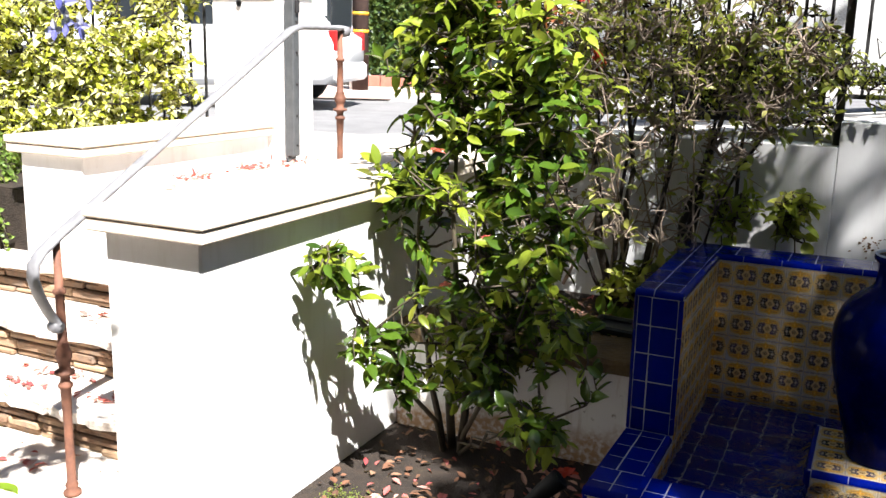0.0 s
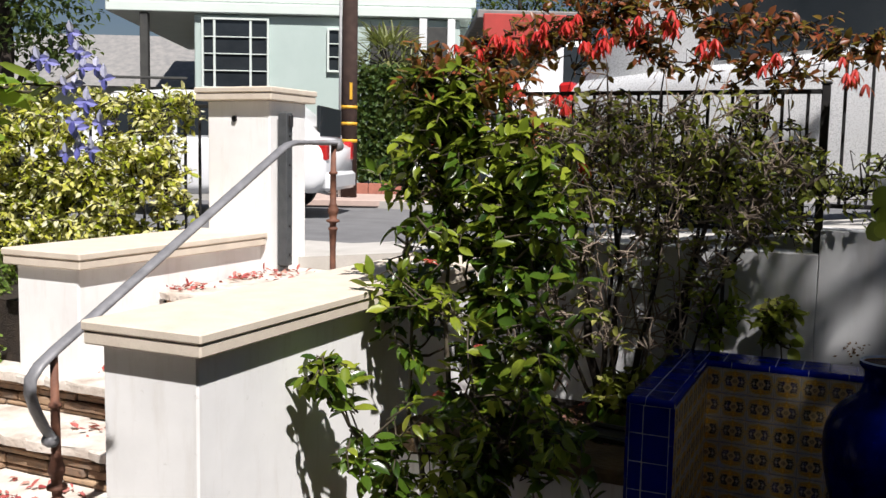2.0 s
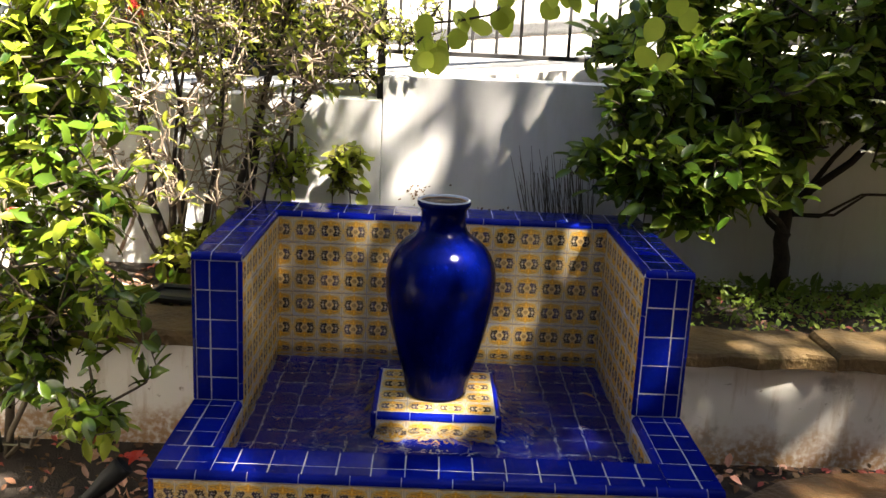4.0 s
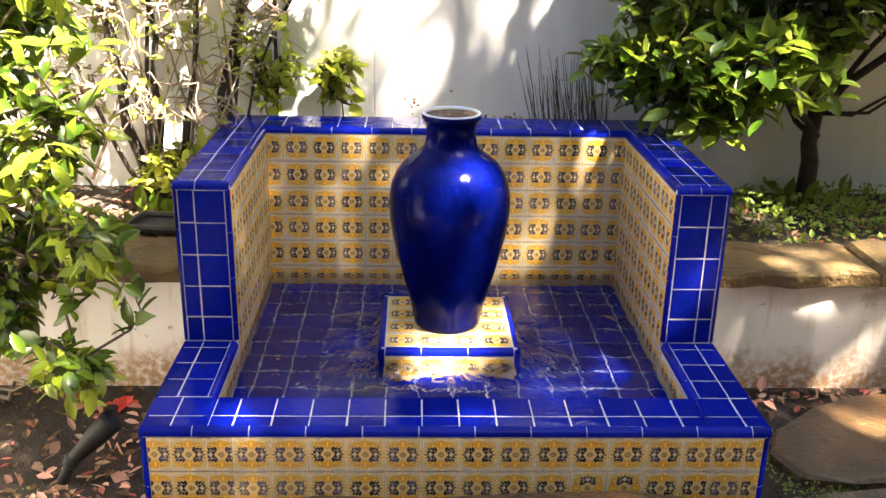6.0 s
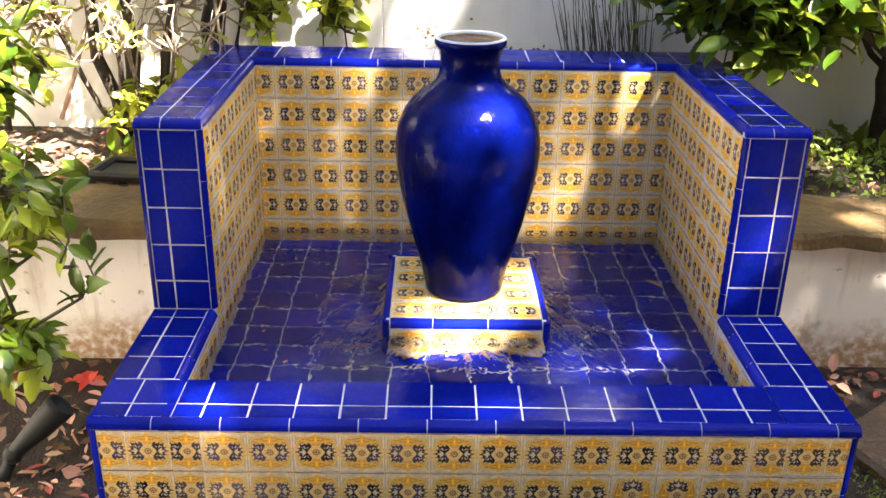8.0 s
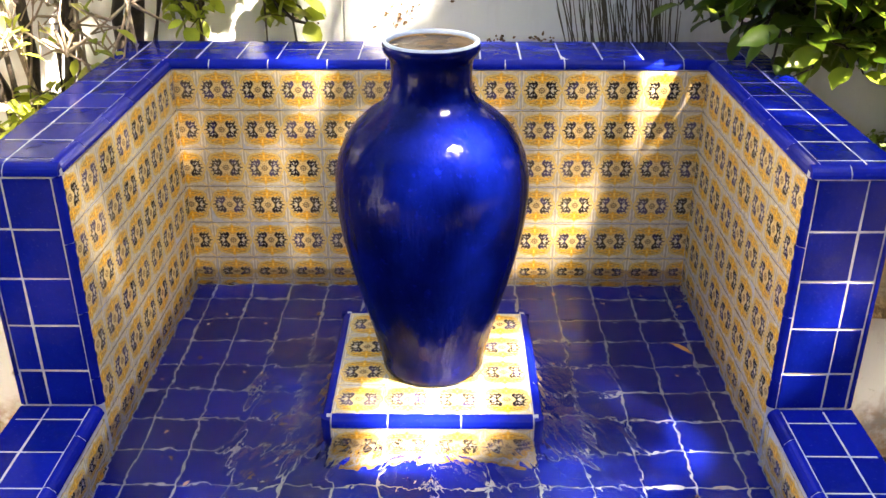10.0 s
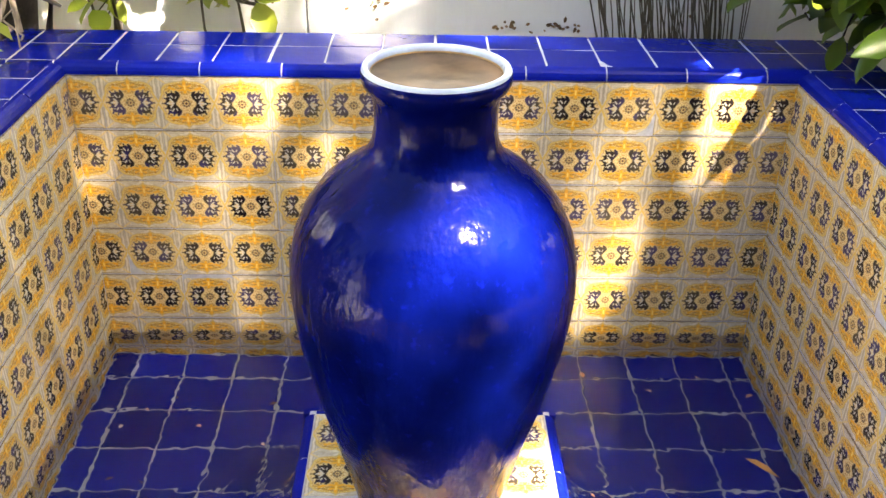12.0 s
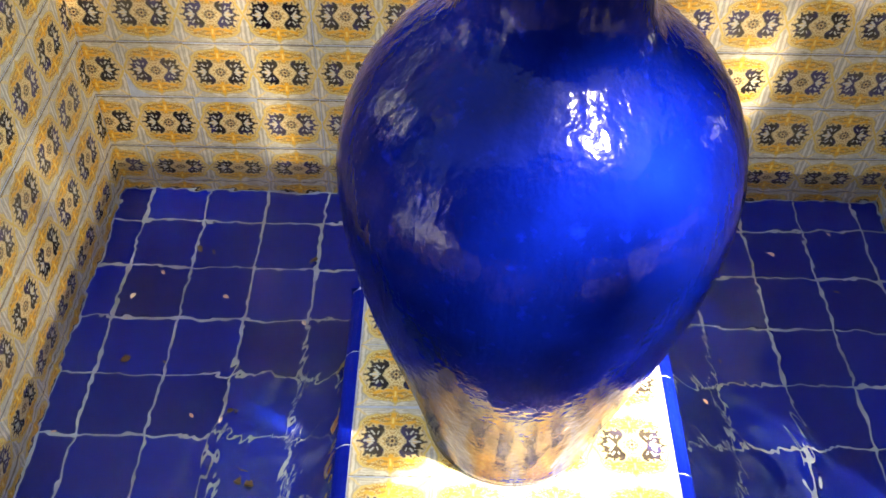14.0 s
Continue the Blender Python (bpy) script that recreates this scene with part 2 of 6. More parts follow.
def water_mat(name="pool water", lively=True):
    """Clear water; round the plinth, where it spills off, short crests that run out and forward."""
    n = Nodes(name)
    n.p.inputs["Transmission Weight"].default_value = 1.0
    n.p.inputs["IOR"].default_value = 1.33
    x, y, _ = n.xyz(n.pos())
    h = n.m("ADD", n.m("MULTIPLY", n.noise(7, 2), 0.6 if lively else 0.06), n.m("MULTIPLY", n.noise(19, 2), 0.30 if lively else 0.03))
    if lively:
        ox, oy = n.m("ABSOLUTE", n.m("ADD", x, 0.005)), n.m("ADD", y, 0.546)
        side = n.m("SUBTRACT", n.m("MAXIMUM", ox, n.m("MULTIPLY", oy, -1.0)), 0.236)
        ahead = n.ramp(oy, 0.22, -0.06)
        patchy = n.ramp(n.noise(5, 3), 0.32, 0.58)
        out = n.m("MULTIPLY", n.m("MULTIPLY", n.ramp(side, 0.24, 0.02), ahead), patchy)
        close = n.m("MULTIPLY", n.ramp(side, 0.11, 0.02), ahead)
        turn = n.t.nodes.new("ShaderNodeCombineXYZ")
        n.put(turn.inputs[0], n.m("ADD", n.m("MULTIPLY", ox, 2.6), n.m("MULTIPLY", y, 0.9)))
        n.put(turn.inputs[1], n.m("MULTIPLY", y, 0.8))
        crests = n.noise(8, 2, 0.45, turn.outputs[0], 0.8)
        chop = n.noise(22, 2, 0.5, turn.outputs[0], 1.0)
        h = n.m("ADD", h, n.m("ADD", n.m("MULTIPLY", out, n.m("MULTIPLY", crests, 3.4)), n.m("MULTIPLY", close, n.m("MULTIPLY", chop, 0.7))))
    n.bump(h, 1.0, 0.016)
    if not lively:
        n.p.inputs["Transmission Weight"].default_value = 0.3
        n.p.inputs["IOR"].default_value = 1.10
        return n.done(n.mix(n.ramp(n.noise(16, 5), 0.35, 0.65), (0.17, 0.105, 0.058), (0.085, 0.056, 0.036)), 0.10, spec=0.10)
    return n.done((0.90, 0.95, 1.0), 0.0, spec=0.26)


def glaze_mat():
    """Cobalt vase glaze, pooled darker in places, with brush ridges round it and a wet film."""
    n = Nodes("cobalt vase glaze")
    col = n.mix(n.ramp(n.noise(7, 5), 0.35, 0.7), (0.0001, 0.0014, 0.038), (0.0002, 0.0036, 0.105))
    col = n.mix(n.m("MULTIPLY", n.ramp(n.noise(55, 5), 0.60, 0.74), 0.3), col, (0.0004, 0.008, 0.26))
    runs = n.noise(30, 3, 0.5, n.scaled(n.obj(), (1.0, 1.0, 0.22)))
    h = n.m("ADD", n.m("MULTIPLY", runs, 1.0), n.m("MULTIPLY", n.noise(120, 2), 0.12))
    n.bump(h, 0.48, 0.008)
    return n.done(col, n.m("ADD", 0.06, n.m("MULTIPLY", n.noise(25, 4), 0.14)), spec=0.06)


MAT = {
    "decor": decor_mat(),
    "blue": blue_mat("blue tile glaze", (0.0004, 0.0045, 0.11), (0.0006, 0.009, 0.25)),
    "trim": blue_mat("blue trim glaze", (0.0008, 0.0045, 0.12), (0.0015, 0.010, 0.27), 0.08),
    "grout": surface("white grout", (0.46, 0.47, 0.54), (0.34, 0.34, 0.40), 40, 0.8, 0.2, 300, (0.25, 0.22, 0.16)),
    "silt": surface("silted pool grout", (0.36, 0.38, 0.44), (0.22, 0.23, 0.26), 14, 0.85, 0.2, 200, (0.12, 0.11, 0.07)),
    "water": water_mat(),
    "still": water_mat("still vase water", False),
    "glaze": glaze_mat(),
    "rim": surface("bare pale rim glaze", (0.44, 0.52, 0.66), (0.34, 0.39, 0.48), 30, 0.3, 0.1),
    "clay": surface("tan clay inside", (0.50, 0.28, 0.10), (0.28, 0.16, 0.06), 24, 0.55, 0.2),
    "plaster": plaster_mat("white render", (0.86, 0.855, 0.85), (0.46, 0.40, 0.32), 0.25),
    # the white render again, darker so the street wall reads as shaded
    "plaster_shaded": plaster_mat("white render darkened for shade", (0.67, 0.675, 0.69), (0.40, 0.36, 0.30), 0.3),
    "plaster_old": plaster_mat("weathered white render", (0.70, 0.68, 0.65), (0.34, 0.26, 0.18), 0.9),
    "cap": surface("cast stone coping", (0.68, 0.60, 0.50), (0.60, 0.52, 0.43), 9, 0.75, 0.3, 160),
    "flag": surface("brown flagstone", (0.125, 0.064, 0.026), (0.045, 0.030, 0.018), 5, 0.38, 0.9, 45, (0.040, 0.044, 0.022), 0.03),
    "coping_flag": surface("mossy flagstone coping", (0.16, 0.098, 0.034), (0.060, 0.040, 0.018), 6, 0.8, 1.0, 45, (0.085, 0.088, 0.018), 0.035),
    "tread": surface("pale flagstone tread", (0.70, 0.65, 0.59), (0.50, 0.43, 0.37), 7, 0.85, 0.9, 50, (0.22, 0.16, 0.12), 0.02),
    "riser": None,
    "soil": surface("damp garden soil", (0.032, 0.021, 0.014), (0.016, 0.011, 0.008), 16, 0.95, 1.0, 140, (0.048, 0.034, 0.018), 0.03),
    "moss": leaf_mat("moss green", (0.10, 0.14, 0.02), (0.16, 0.20, 0.03), (0.22, 0.20, 0.05), 0.7, 0.2),
    "asphalt": surface("grey asphalt", (0.17, 0.17, 0.175), (0.13, 0.13, 0.135), 3, 0.9, 0.4, 200),
    "concrete": surface("pale concrete", (0.52, 0.50, 0.47), (0.42, 0.40, 0.37), 3, 0.85, 0.25, 120),
    "brick": surface("red brick", (0.40, 0.16, 0.11), (0.28, 0.11, 0.08), 12, 0.9, 0.5),
    "iron": surface("black painted iron", (0.014, 0.014, 0.016), (0.026, 0.024, 0.024), 30, 0.5, 0.2),
    "rust": surface("rusty iron baluster", (0.20, 0.085, 0.050), (0.11, 0.048, 0.032), 26, 0.75, 0.5, 180),
    "rail": surface("grey painted handrail", (0.22, 0.22, 0.235), (0.15, 0.15, 0.16), 20, 0.45, 0.2),
    "steel": surface("dark grey steel post", (0.05, 0.055, 0.06), (0.075, 0.08, 0.085), 18, 0.55, 0.2),
    "black": surface("black plastic lamp", (0.006, 0.007, 0.008), (0.010, 0.011, 0.012), 20, 0.6, 0.08, spec=0.2),
    "bark": surface("dark bark", (0.020, 0.015, 0.012), (0.045, 0.032, 0.024), 30, 0.9, 0.9, 160, None, 0.012),
    "twig": surface("pale dry twig bark", (0.34, 0.27, 0.21), (0.17, 0.13, 0.10), 40, 0.9, 0.5),
    "greenstem": surface("green brown stem", (0.075, 0.062, 0.036), (0.050, 0.036, 0.025), 40, 0.7, 0.3),
    "camellia": leaf_mat("glossy camellia leaf", (0.016, 0.045, 0.006), (0.075, 0.14, 0.013), (0.30, 0.34, 0.035), 0.24, 0.24),
    "young": leaf_mat("young yellow green leaf", (0.14, 0.21, 0.02), (0.29, 0.36, 0.03), (0.46, 0.48, 0.06), 0.3, 0.42),
    "broad": leaf_mat("broad evergreen leaf", (0.030, 0.080, 0.008), (0.09, 0.17, 0.016), (0.24, 0.31, 0.035), 0.28, 0.38),
    "small": leaf_mat("small variegated leaf", (0.13, 0.18, 0.02), (0.32, 0.34, 0.04), (0.58, 0.54, 0.18), 0.45, 0.42),
    "hedge": leaf_mat("yellow green hedge leaf", (0.30, 0.38, 0.02), (0.82, 0.74, 0.10), (0.93, 0.90, 0.70), 0.45, 0.42, 0.40),
    "bronze": leaf_mat("bronze young leaf", (0.18, 0.045, 0.020), (0.26, 0.080, 0.025), (0.42, 0.055, 0.03), 0.4, 0.35),
    "bluelf": leaf_mat("long bright green leaf", (0.15, 0.27, 0.02), (0.24, 0.38, 0.03), (0.34, 0.46, 0.05), 0.4, 0.55),
    "round": leaf_mat("round soft leaf", (0.22, 0.31, 0.03), (0.36, 0.43, 0.05), (0.48, 0.48, 0.08), 0.42, 0.5),
    "trail": leaf_mat("small trailing leaf", (0.09, 0.16, 0.025), (0.17, 0.27, 0.04), (0.30, 0.36, 0.07), 0.5, 0.3),
    "dark": leaf_mat("far tree leaf", (0.028, 0.062, 0.014), (0.065, 0.115, 0.022), (0.13, 0.17, 0.04), 0.5, 0.25),
    "palm": leaf_mat("palm frond", (0.14, 0.17, 0.06), (0.22, 0.24, 0.09), (0.32, 0.30, 0.12), 0.45, 0.25),
    "red": leaf_mat("red petal", (0.62, 0.015, 0.02), (0.70, 0.03, 0.03), (0.75, 0.10, 0.10), 0.5, 0.35),
    "pink": leaf_mat("pink bud", (0.72, 0.10, 0.12), (0.75, 0.16, 0.15), (0.8, 0.25, 0.2), 0.5, 0.3),
    "bluefl": leaf_mat("blue violet petal", (0.13, 0.13, 0.62), (0.34, 0.34, 0.80), (0.72, 0.73, 0.90), 0.5, 0.4, 0.6),
    "white_fl": leaf_mat("cream blossom", (0.75, 0.70, 0.55), (0.80, 0.78, 0.68), (0.7, 0.6, 0.4), 0.6, 0.3),
    "litter": leaf_mat("fallen leaf", (0.07, 0.035, 0.02), (0.17, 0.075, 0.04), (0.36, 0.22, 0.14), 0.8, 0.1),
    "pale_petal": leaf_mat("pale curled petal", (0.50, 0.22, 0.16), (0.62, 0.36, 0.28), (0.66, 0.52, 0.42), 0.8, 0.15),
    "dry_leaf": leaf_mat("dry orange leaf", (0.42, 0.17, 0.04), (0.46, 0.20, 0.05), (0.50, 0.24, 0.07), 0.6, 0.1),
    "petal": leaf_mat("fallen petal", (0.36, 0.04, 0.05), (0.48, 0.13, 0.12), (0.55, 0.36, 0.30), 0.8, 0.15),
    "terracotta": surface("brown glazed clay pot", (0.17, 0.085, 0.045), (0.11, 0.055, 0.032), 12, 0.45, 0.3),
    "carpaint": surface("white car paint", (0.78, 0.79, 0.80), (0.74, 0.75, 0.77), 2, 0.18, 0.02),
    # for the unseen walls: near-black brown, kept dark to cut bounce and reflections
    "screen_wall": surface("dark screen wall stucco", (0.055, 0.042, 0.032), (0.040, 0.030, 0.024), 3, 0.9, 0.3),
    "pinkpave": surface("pale pink paving", (0.50, 0.38, 0.33), (0.42, 0.32, 0.28), 6, 0.9, 0.3),
    "silver": surface("pale silver car paint", (0.74, 0.75, 0.76), (0.70, 0.71, 0.73), 2, 0.28, 0.02, 120.0, None, 0.006, 0.2),
    "rubber": surface("black rubber", (0.02, 0.02, 0.02), (0.03, 0.03, 0.03), 30, 0.85, 0.2),
    "carglass": surface("dark car glass", (0.02, 0.025, 0.03), (0.03, 0.035, 0.04), 2, 0.06, 0.0),
    "taillight": surface("red tail light", (0.5, 0.02, 0.02), (0.4, 0.02, 0.02), 20, 0.2, 0.0),
    "house": surface("pale green stucco", (0.46, 0.55, 0.52), (0.43, 0.52, 0.49), 2, 0.9, 0.2),
    "fascia": surface("pale painted fascia", (0.68, 0.74, 0.70), (0.63, 0.70, 0.66), 2, 0.8, 0.1),
    "darkwood_shade": surface("dark timber and porch shade", (0.06, 0.06, 0.055), (0.04, 0.04, 0.04), 6, 0.8, 0.2),
    "shingle": surface("grey shingles", (0.26, 0.25, 0.24), (0.18, 0.18, 0.18), 5, 0.9, 0.6),
    "redwood": surface("red painted fascia", (0.45, 0.05, 0.04), (0.38, 0.045, 0.035), 4, 0.7, 0.2),
    "pole": surface("creosoted pole timber", (0.040, 0.022, 0.017), (0.062, 0.036, 0.028), 9, 0.9, 0.5),
    "yellow": surface("yellow reflective band", (0.75, 0.42, 0.03), (0.70, 0.38, 0.03), 10, 0.5, 0.1),
    "whitepaint": surface("white painted metal", (0.75, 0.76, 0.76), (0.70, 0.71, 0.71), 8, 0.5, 0.1),
    "plastic": surface("black plastic tray", (0.02, 0.022, 0.026), (0.03, 0.03, 0.034), 12, 0.4, 0.1),
}


def riser_mat():
    n = Nodes("stacked riser stone")
    r = n.rand()
    col = n.mix(r, (0.42, 0.29, 0.18), (0.20, 0.12, 0.075))
    col = n.mix(n.ramp(n.noise(14, 5), 0.5, 0.75), col, (0.17, 0.13, 0.10))
    n.bump(n.m("ADD", n.noise(24, 5), n.m("MULTIPLY", n.noise(90, 3), 0.5)), 0.8, 0.012)
    return n.done(col, 0.9)


MAT["riser"] = riser_mat()

# ---- mesh helpers ----
class Build:
    """Collects vertices and faces of one mesh."""

    def __init__(self):
        self.v, self.f = [], []

    def add(self, verts, faces):
        k = len(self.v)
        self.v.extend(tuple(p) for p in verts)
        self.f.extend(tuple(i + k for i in f) for f in faces)
        return self

    def box(self, lo, hi, b=0.004, m=None):
        """A box with chamfered edges."""
        (x0, y0, z0), (x1, y1, z1) = lo, hi
        b = min(b, (x1 - x0) * 0.45, (y1 - y0) * 0.45, (z1 - z0) * 0.45)
        bm = bmesh.new()
        bmesh.ops.create_cube(bm, size=1.0)
        for q in bm.verts:
            q.co = Vector(((x0, x1)[q.co.x > 0], (y0, y1)[q.co.y > 0], (z0, z1)[q.co.z > 0]))
        if b > 0:
            bmesh.ops.bevel(bm, geom=bm.edges[:], offset=b, segments=1, affect="EDGES")
        if m:
            bm.transform(m)
        bm.verts.index_update()
        self.add([q.co[:] for q in bm.verts], [[q.index for q in f.verts] for f in bm.faces])
        bm.free()
        return self

    def lathe(self, profile, n=32, at=(0, 0, 0), m=None, caps=True):
        """Turns (radius, height) pairs about the z axis."""
        verts, faces = [], []
        for r, z in profile:
            for i in range(n):
                a = 2 * math.pi * i / n
                p = Vector((r * math.cos(a), r * math.sin(a), z))
                verts.append(((m @ p) if m else p) + Vector(at))
        for j in range(len(profile) - 1):
            for i in range(n):
                k = (i + 1) % n
                faces.append((j * n + i, j * n + k, (j + 1) * n + k, (j + 1) * n + i))
        if caps and profile[0][0] > 1e-4:
            faces.append(tuple(range(n - 1, -1, -1)))
        if caps and profile[-1][0] > 1e-4:
            faces.append(tuple((len(profile) - 1) * n + i for i in range(n)))
        return self.add(verts, faces)

    def tube(self, pts, radii, n=6):
        """A tapered tube along a line of points."""
        pts = [Vector(p) for p in pts]
        if not hasattr(radii, "__len__"):
            radii = [radii] * len(pts)
        verts, faces = [], []
        for i, p in enumerate(pts):
            d = (pts[min(i + 1, len(pts) - 1)] - pts[max(i - 1, 0)]).normalized()
            ref = Vector((0, 0, 1)) if abs(d.z) < 0.95 else Vector((1, 0, 0))
            s = d.cross(ref).normalized()
            w = s.cross(d)
            for k in range(n):
                a = 2 * math.pi * k / n
                verts.append(p + radii[i] * (math.cos(a) * s + math.sin(a) * w))
        for i in range(len(pts) - 1):
            for k in range(n):
                q = (k + 1) % n
                faces.append((i * n + k, i * n + q, (i + 1) * n + q, (i + 1) * n + k))
        faces.append(tuple(range(n - 1, -1, -1)))
        faces.append(tuple((len(pts) - 1) * n + k for k in range(n)))
        return self.add(verts, faces)

    def slab(self, ring, z0, z1, b=0.01, wob=0.0, rng=None):
        """A flat stone from an outline, with worn top edges and an uneven face."""
        n = len(ring)
        c = Vector((sum(p[0] for p in ring) / n, sum(p[1] for p in ring) / n))
        verts, faces = [], []

        def lift():
            return rng.uniform(-wob, wob) if rng else 0.0

        for z, k in ((z0, 0.985), (z1 - b, 1.0), (z1, 1.0)):
            for p in ring:
                d = Vector(p[:2]) - c
                s = (k if z < z1 else 1 - b / max(d.length, 0.02))
                verts.append((c.x + d.x * s, c.y + d.y * s, z + (lift() if z > z0 else 0)))
        for r in range(2):
            for i in range(n):
                k = (i + 1) % n
                faces.append((r * n + i, r * n + k, (r + 1) * n + k, (r + 1) * n + i))
        verts.append((c.x, c.y, z1 + lift() * 0.5))
        faces.extend((2 * n + i, 2 * n + (i + 1) % n, 3 * n) for i in range(n))
        faces.append(tuple(range(n - 1, -1, -1)))
        return self.add(verts, faces)

    def data(self, name, mat=None, smooth=False):
        me = bpy.data.meshes.new(name)
        me.from_pydata(self.v, [], self.f)
        if mat:
            me.materials.append(MAT[mat])
        if smooth:
            me.polygons.foreach_set("use_smooth", [True] * len(me.polygons))
        me.update()
        return me


def part(name, build, mat, parent=None, label="", smooth=False, kind=""):
    """One mesh object, under its thing where one is given."""
    ob = new(name, build.data(name, mat, smooth))
    ob.parent = parent
    return tagged(ob, label, kind=kind)


def thing(name, label, category, group="", kind="", at=(0, 0, 0)):
    ob = new(name)
    ob.empty_display_size = 0.1
    ob.location = at
    return tagged(ob, label, category, group, kind)


def wobble(ring, rng, amount):
    return [(x + rng.uniform(-amount, amount), y + rng.uniform(-amount, amount)) for x, y in ring]


def stone_ring(cx, cy, rx, ry, rng, n=11, rough=0.13):
    """An uneven closed outline round a centre."""
    a0 = rng.uniform(0, 6)
    return [(cx + rx * (1 + rng.uniform(-rough, rough)) * math.cos(a0 + 2 * math.pi * i / n),
             cy + ry * (1 + rng.uniform(-rough, rough)) * math.sin(a0 + 2 * math.pi * i / n)) for i in range(n)]


BLADE = ((0.28, 0.42), (0.62, 0.44))
OVAL = ((0.14, 0.27), (0.38, 0.48), (0.66, 0.44), (0.88, 0.20))
ROUND = ((0.04, 0.26), (0.22, 0.47), (0.52, 0.52), (0.82, 0.33))


def leaf_mesh(b, base, way, up, length, width, droop=0.15, fold=0.18, shape=BLADE):
    """One leaf: a folded blade whose half widths follow the shape."""
    way = way.normalized()
    s = way.cross(up)
    s = s.normalized() if s.length > 1e-4 else Vector((1, 0, 0))
    nrm = s.cross(way)

    def at(t, side, h):
        return base + way * (t * length) + s * (side * width) + nrm * (h * length - droop * length * t * t)

    f = fold * width / length
    k = len(shape)
    verts = [at(0, 0, 0), at(1, 0, 0)] + [at(t, w, f) for t, w in shape] + [at(t, -w, f) for t, w in shape] + [at(t, 0, 0) for t, _ in shape]
    l, r, c = 2, 2 + k, 2 + 2 * k
    faces = [(0, c, l), (0, r, c), (l + k - 1, c + k - 1, 1), (r + k - 1, 1, c + k - 1)]
    for i in range(k - 1):
        faces += [(l + i, c + i, c + i + 1, l + i + 1), (r + i, r + i + 1, c + i + 1, c + i)]
    b.add(verts, faces)


def curve_points(a, b, sag, rng, n=5, wild=0.04):
    a, b = Vector(a), Vector(b)
    pts = []
    for i in range(n + 1):
        t = i / n
        p = a.lerp(b, t)
        p.z += sag * 4 * t * (1 - t)
        if 0 < i < n:
            p += Vector((rng.uniform(-1, 1), rng.uniform(-1, 1), rng.uniform(-1, 1))) * wild
        pts.append(p)
    return pts


def in_blob(blob, rng, shell=0.55):
    cx, cy, cz, rx, ry, rz = blob[:6]
    d = Vector((rng.gauss(0, 1), rng.gauss(0, 1), rng.gauss(0, 1))).normalized()
    k = rng.uniform(shell, 1.0) if rng.random() < 0.75 else rng.uniform(0.1, 1.0)
    return Vector((cx + rx * d.x * k, cy + ry * d.y * k, cz + rz * d.z * k))


def opening(p, gap):
    """Whether a leaf stands in a crown opening, cut along the sunlight to light a place below: that place, and a
    radius.
    """
    k = (p.z - gap[2]) * 0.477
    return (p.x - k - gap[0]) ** 2 + (p.y + k - gap[1]) ** 2 < gap[3] ** 2


def shrub(name, label, category, stems, blobs, seed, leaf_len, leaf_wid, per_twig, mat, bark="bark", twig_r=0.004, tuft=0.16,
          droop=0.2, wild=0.05, up_bias=0.35, stem_n=7, kind="", group="", reach=0.9, shape=BLADE, stem_mat=None, bare=0.0, gaps=(), on=None):
    """A shrub: stems given as (points, radius at foot), twigs that grow from them to places in the blobs, and leaves along the twigs' ends.
    A blob is centre, radii and a count of twigs."""
    rng, fate = random.Random(seed), random.Random(seed + 1)
    ob = on or thing(name, label, category, group, kind)
    wood, crown = Build(), Build()
    nodes = []
    for pts, r in stems:
        fine = []
        for i in range(len(pts) - 1):
            seg = curve_points(pts[i], pts[i + 1], 0, rng, 4, wild * 0.5)
            fine += seg if i == 0 else seg[1:]
        radii = [max(r * (1 - 0.85 * i / (len(fine) - 1)), twig_r) for i in range(len(fine))]
        part("stem", Build().tube(fine, radii, stem_n), stem_mat or bark, ob, smooth=True)
        nodes += fine[len(fine) // 3:]
    for blob in blobs:
        for _ in range(blob[6]):
            goal = in_blob(blob, rng)
            near = [q for q in nodes if q.z < goal.z + 0.15] or nodes
            root = min(near, key=lambda q: (q - goal).length + rng.uniform(0, 0.12))
            if (root - goal).length > reach:
                root = goal + (root - goal).normalized() * reach
            line = curve_points(root, goal, 0.03, rng, 5, wild)
            chance = fate.random()
            if not any(chance < gap[4] and any(opening(q, gap) for q in line[1:]) for gap in gaps):
                wood.tube(line, [twig_r * (1.6 - 1.1 * i / 5) for i in range(6)], 4)
            if rng.random() < 0.3:
                nodes.append(line[3])
            total = (goal - root).length
            if rng.random() < bare:
                continue
            for j in range(per_twig):
                t = 1 - min(tuft / max(total, 0.05), 0.8) * (j / per_twig) ** 0.8
                k = min(int(t * 5), 4)
                base = line[k].lerp(line[k + 1], t * 5 - k)
                out = (line[5] - line[3]).normalized()
                spin = Vector((rng.gauss(0, 1), rng.gauss(0, 1), rng.gauss(0, 0.7)))
                way = (out * 0.5 + spin.normalized() * 0.9 + Vector((0, 0, up_bias * 0.3))).normalized()
                up = Vector((rng.gauss(0, 0.5), rng.gauss(0, 0.5) - 0.2, 1)).normalized()
                s = rng.uniform(0.6, 1.15) * (blob[7] if len(blob) > 7 else 1)
                bend = droop * rng.uniform(0.4, 1.6)
                chance = fate.random()
                if not any(opening(base, gap) and chance < gap[4] for gap in gaps):
                    leaf_mesh(crown, base, way, up, leaf_len * s, leaf_wid * s, bend, shape=shape)
    part("twig_work", wood, bark, ob, "thin branching twigs", True, "stuff")
    part("crown", crown, mat, ob, smooth=True)
    return ob


